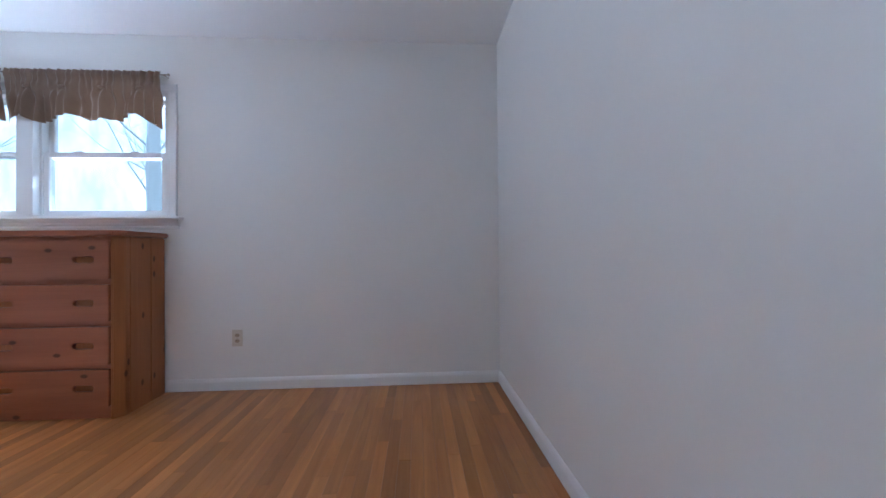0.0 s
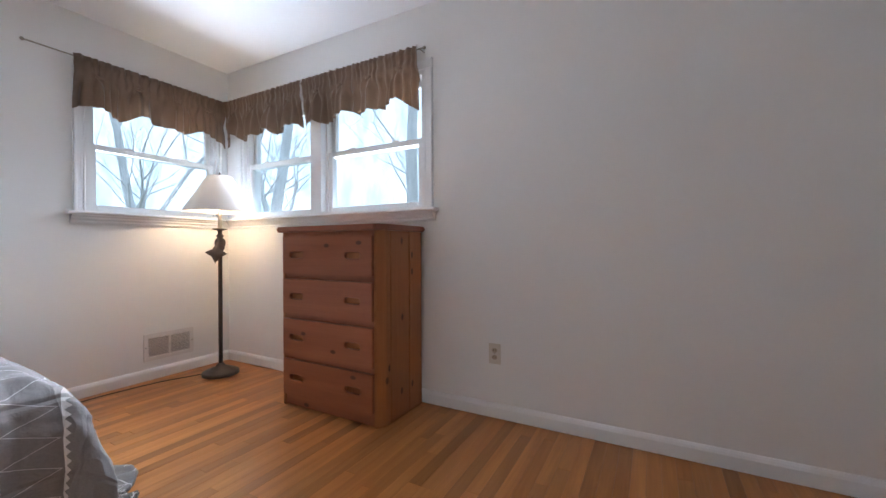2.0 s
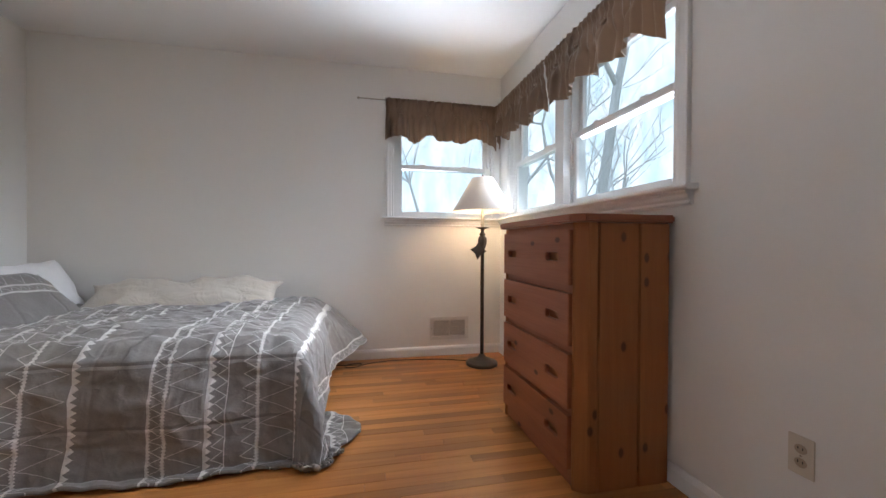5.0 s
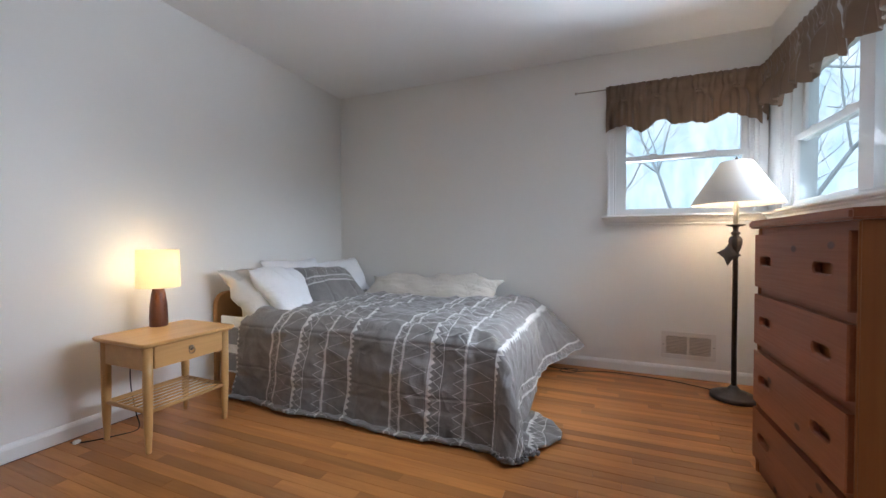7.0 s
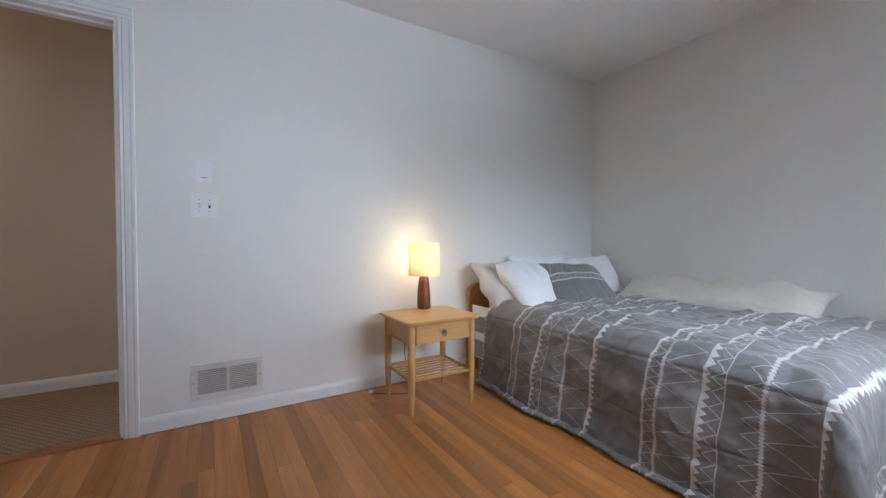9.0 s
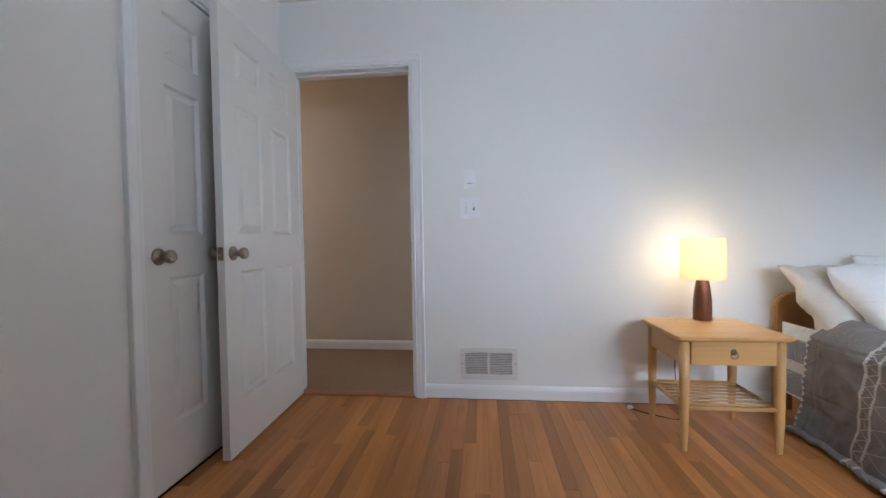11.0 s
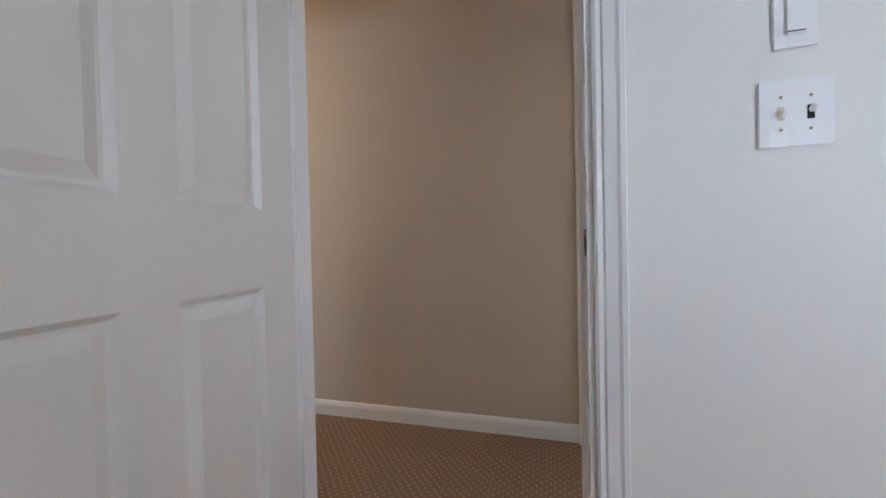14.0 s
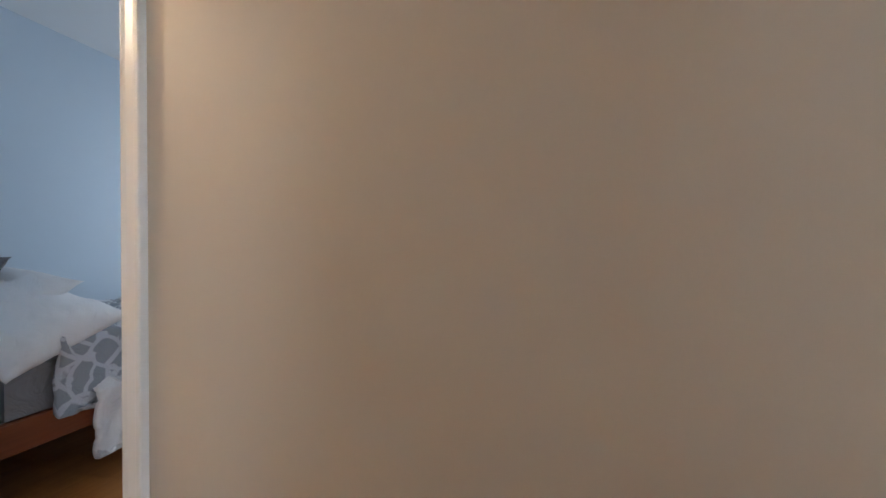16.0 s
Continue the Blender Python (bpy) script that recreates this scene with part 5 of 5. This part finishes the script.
for x, y in ((-1.11, -4.27), (-2.61, -4.43)):
    cl = tagged(empty("recessed_light", x, y, H), "round recessed ceiling light, switched on", "ceiling light", "office ceiling lights")
    bm = bmesh.new()
    lathe(bm, [(0.095, -0.001), (0.095, -0.006), (0.080, -0.008), (0.075, -0.003)], 32, cap=False)
    part("trim_ring", bm, TRIM, cl, smooth=True)
    bm = bmesh.new()
    lathe(bm, [(0.076, -0.0035), (0.076, -0.002)], 32)
    part("lens", bm, CANLIGHT, cl)

ch = tagged(empty("office_chair", -0.80, -4.85, 0), "blue mesh office chair on black casters", "office chair")
bm = bmesh.new()
lathe(bm, [(0.03, 0.07), (0.03, 0.42)], 14)
part("gas_lift", bm, BLACK, ch, smooth=True)
for k in range(5):
    a = k * 2 * math.pi / 5 + 0.3
    tube("star_leg", [(0, 0, 0.10), (0.29 * math.cos(a), 0.29 * math.sin(a), 0.075)], 0.018, BLACK, ch)
    bm = bmesh.new()
    lathe(bm, [(0.030, -0.022), (0.030, 0.022)], 16)
    part("caster", bm, BLACK, ch, m=pose(0.29 * math.cos(a), 0.29 * math.sin(a), 0.031, 90, 0, math.degrees(a)))
slab("seat", (-0.24, -0.24, 0.42), (0.24, 0.24, 0.50), BLUE, ch, bevel=0.03)
bm = bmesh.new()
box(bm, (-0.22, -0.02, -0.02), (0.22, 0.02, 0.42))
part("backrest", bm, BLUE, ch, bevel=0.018, m=pose(0, -0.25, 0.60, 8, 0, 0))
tube("back_support", [(0, -0.18, 0.44), (0, -0.27, 0.48), (0, -0.27, 0.66)], 0.016, BLACK, ch)

# hall ceiling fitting
hl = tagged(empty("hall_light", 2.75, -1.14, HALL_H), "flush dome hall ceiling light, switched on", "ceiling light")
bm = bmesh.new()
lathe(bm, [(0.15, -0.001), (0.15, -0.022), (0.14, -0.028)], 36)
part("pan", bm, NICKEL, hl, smooth=True)
bm = bmesh.new()
lathe(bm, [(0.135, -0.028), (0.125, -0.055), (0.09, -0.080), (0.04, -0.093), (0.004, -0.096)], 36)
dm = part("dome", bm, glow("dome_glass", (1.0, 0.78, 0.5), 2.2), hl, smooth=True)
dm.visible_shadow = False

# ---- outdoors ----
g = G("woodland_ground", 0.95)
p = g.coord()
g.colour(g.mix(g.noise(p, 0.8, 5), (0.16, 0.12, 0.07), (0.10, 0.12, 0.05)))
tagged(slab("ground", (-160, -160, -2.6), (160, 160, -2.5), g.mat), "leaf-strewn lawn far below the windows", "ground", kind="structure")
# bark far paler than its own tone: outdoor haze put into the colour
g = G("haze_pale_bark", 0.9)
p = g.coord("Object", (6, 6, 1))
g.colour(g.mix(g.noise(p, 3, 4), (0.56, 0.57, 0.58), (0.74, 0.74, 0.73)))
g.bump(g.noise(p, 8, 3), 0.6, 0.02)
HAZE_BARK = g.mat


def bare_tree(name, height, girth, seed, label):
    """A leafless tree: tapered trunk and a crown of branching limbs down to twigs."""
    rnd = random.Random(seed)
    root = tagged(empty(name, 0, 0, 0), label, "tree", "bare trees outside")

    def limb(bm, a, d, length, r, depth, tips):
        pts, p, dd_ = [Vector(a)], Vector(a), d.normalized()
        n = 5
        for k in range(n):
            dd_ = (dd_ + Vector((rnd.uniform(-.18, .18), rnd.uniform(-.18, .18), rnd.uniform(-.05, .16)))).normalized()
            p = p + dd_ * length / n
            pts.append(p.copy())
        steps = 7 if depth < 2 else 4
        rings = []
        for k, c in enumerate(pts):
            q = (pts[min(k + 1, n)] - pts[max(k - 1, 0)]).to_track_quat("Z", "Y")
            rr_ = r * (1 - 0.62 * k / n)
            rings.append([bm.verts.new(c + q @ Vector((rr_ * math.cos(2 * math.pi * i / steps), rr_ * math.sin(2 * math.pi * i / steps), 0))) for i in range(steps)])
        for x, y in zip(rings, rings[1:]):
            for i in range(steps):
                bm.faces.new((x[i], x[(i + 1) % steps], y[(i + 1) % steps], y[i]))
        tips.append((pts, dd_, r))

    bm = bmesh.new()
    tips = []
    limb(bm, (0, 0, 0), Vector((rnd.uniform(-.1, .1), rnd.uniform(-.1, .1), 1)), height, girth, 0, tips)
    part("trunk", bm, HAZE_BARK, root, smooth=True)
    bm = bmesh.new()
    level = tips
    for depth in (1, 2, 3, 4):
        nxt = []
        for pts, d, r in level:
            for k in range(5 if depth < 3 else 3):
                at = pts[rnd.randint(2 if depth == 1 else 1, 5)]
                side = Vector((rnd.uniform(-1, 1), rnd.uniform(-1, 1), rnd.uniform(-.2, .7)))
                limb(bm, at, d * 0.5 + side, height * 0.40 * 0.58 ** (depth - 1) * rnd.uniform(.7, 1.3), max(0.004, r * 0.34), depth, nxt)
        level = nxt
    part("crown", bm, HAZE_BARK, root, smooth=True)
    return root


trees = [bare_tree("bare_tree", 9.0, 0.19, 21, "tall leafless tree seen through the window"), bare_tree("bare_tree", 7.5, 0.085, 33, "leafless tree with many thin twigs"), bare_tree("bare_tree", 8.2, 0.11, 47, "leaning leafless tree with spread limbs")]
rnd = random.Random(5)
spots = [(-5.3, 8.2), (-2.7, 11.0), (-0.8, 9.4), (-8.6, 6.6), (-13.6, 4.3), (-9.8, 1.6), (-4.0, 14.0), (-12.5, 5.0), (-12.0, 10.0), (1.2, 13.0), (-7.6, 12.5), (-14, 1.0), (-15, 7.5), (-1.5, 17.0), (-5.8, 18.0)]
for k, (x, y) in enumerate(spots):
    m = pose(x, y, -2.5, rnd.uniform(-5, 5), rnd.uniform(-5, 5), rnd.uniform(0, 360))
    if k < 3:
        trees[k].matrix_basis = m
    else:
        copy_thing(trees[k % 3], m)

# self-lit backdrop all round: hazy woodland brightness painted as mottled emission
g = G("glowing_haze_backdrop", 1.0)
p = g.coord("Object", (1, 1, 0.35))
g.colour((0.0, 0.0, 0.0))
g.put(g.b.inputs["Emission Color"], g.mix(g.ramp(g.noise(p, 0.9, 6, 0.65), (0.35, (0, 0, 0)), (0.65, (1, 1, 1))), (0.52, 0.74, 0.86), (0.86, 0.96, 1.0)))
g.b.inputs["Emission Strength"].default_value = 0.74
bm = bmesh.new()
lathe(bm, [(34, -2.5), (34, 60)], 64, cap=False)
tagged(part("backdrop", bm, g.mat), "self-lit backdrop ring painted as hazy woodland and white sky", "backdrop", kind="structure")

# leafy trees behind the office window
g = G("spring_leaves", 0.7)
g.colour(g.mix(g.noise(g.coord(), 3, 2), (0.30, 0.42, 0.26), (0.44, 0.54, 0.38)))
LEAF = g.mat
for x, y, s in ((-3.2, -13.0, 1.0), (-6.8, -14.5, 1.15), (-0.2, -15.0, 1.1), (-10.0, -16.0, 1.2), (-4.8, -18.0, 1.4)):
    rt = tagged(empty("leafy_tree", x, y, -2.5), "green leafy tree outside the office window", "tree", "leafy trees")
    bm = bmesh.new()
    lathe(bm, [(0.2 * s, 0), (0.15 * s, 1.5), (0.09 * s, 4.0 * s)], 10)
    part("trunk", bm, HAZE_BARK, rt, smooth=True)
    bm = bmesh.new()
    for k in range(2600):
        a, b = rnd.uniform(0, 6.283), rnd.uniform(-1, 1)
        rad = rnd.uniform(0.5, 1.0) * (1.6 + 0.5 * math.sin(a * 3 + x) + 0.4 * math.sin(b * 7 + x)) * s
        c0 = Vector((rad * math.cos(a) * math.sqrt(1 - b * b), rad * math.sin(a) * math.sqrt(1 - b * b), 3.9 * s + 1.3 * rad * b))
        q = Euler((rnd.uniform(0, 6), rnd.uniform(0, 6), rnd.uniform(0, 6))).to_matrix()
        w = rnd.uniform(0.05, 0.11)
        bm.faces.new([bm.verts.new(c0 + q @ Vector(o)) for o in ((-w, 0, 0), (0, -w * 0.5, 0), (w, 0, 0), (0, w * 0.5, 0))])
    part("crown", bm, LEAF, rt)

# ---- floor boards, last ----


def boards(parent, x0, x1, y0, y1, axis, width, seed, material, name, limit):
    """Strip flooring laid along an axis; the first `limit` boards are parts, the rest are joined."""
    rnd2 = random.Random(seed)
    shapes = {}
    rest = bmesh.new()
    count = 0
    lo, hi, a0, a1 = (x0, x1, y0, y1) if axis == "y" else (y0, y1, x0, x1)
    u = lo
    while u < hi - 1e-4:
        w = min(width, hi - u)
        s = a0 - rnd2.uniform(0, 0.9)
        while s < a1:
            ln = rnd2.choice((0.45, 0.6, 0.75, 0.9, 1.05, 1.2, 1.5))
            b0, b1 = max(s, a0), min(s + ln, a1)
            s += ln
            if b1 - b0 < 0.02:
                continue
            key = (round(b1 - b0, 3), round(w, 3))
            gap = 0.0003
            if count < limit:
                if key not in shapes:
                    bm = bmesh.new()
                    hw, hl_ = w / 2 - gap, (b1 - b0) / 2 - gap
                    if axis == "y":
                        box(bm, (-hw, -hl_, -0.018), (hw, hl_, 0))
                    else:
                        box(bm, (-hl_, -hw, -0.018), (hl_, hw, 0))
                    bmesh.ops.bevel(bm, geom=[e for e in bm.edges if all(v_.co.z > -0.001 for v_ in e.verts)], offset=0.0006, segments=1, affect="EDGES")
                    me = bpy.data.meshes.new(name)
                    bm.to_mesh(me)
                    bm.free()
                    me.materials.append(material)
                    shapes[key] = me
                ob = new(name, shapes[key])
                mid, c0 = (b0 + b1) / 2, u + w / 2
                dz = rnd2.uniform(-0.0004, 0.0004)
                ob.matrix_basis = pose(c0, mid, dz) if axis == "y" else pose(mid, c0, dz)
                ob.parent = parent
            else:
                if axis == "y":
                    box(rest, (u + gap, b0 + gap, -0.018), (u + w - gap, b1 - gap, rnd2.uniform(-0.0004, 0.0004)))
                else:
                    box(rest, (b0 + gap, u + gap, -0.018), (b1 - gap, u + w - gap, rnd2.uniform(-0.0004, 0.0004)))
            count += 1
        u += width
    if len(rest.verts):
        ob = part("boards", rest, material, parent)
        ob["kind"] = "stuff"
    else:
        rest.free()


fb = tagged(empty("floor", W, S, 0), "honey oak strip floor with varied boards", "floor", kind="structure")
fb.matrix_basis = Matrix.Identity(4)
boards(fb, W, E, S + 0.012, N, "y", 0.0572, 4, FLOORWOOD, "board", 420)
og = tagged(empty("floor_office", 0, 0, 0), "pale oak strip floor of the office", "floor", kind="structure")
boards(og, OW, HALL_W - 0.061, OS, HALL_N, "x", 0.0572, 9, OFFICEFLOOR, "board", 160)
gg = tagged(empty("floor_guest", 0, 0, 0), "dark honey oak strip floor of the guest room", "floor", kind="structure")
boards(gg, 0.9, GE, GS, HALL_S - 0.061, "x", 0.0572, 12, FLOORWOOD, "board", 120)
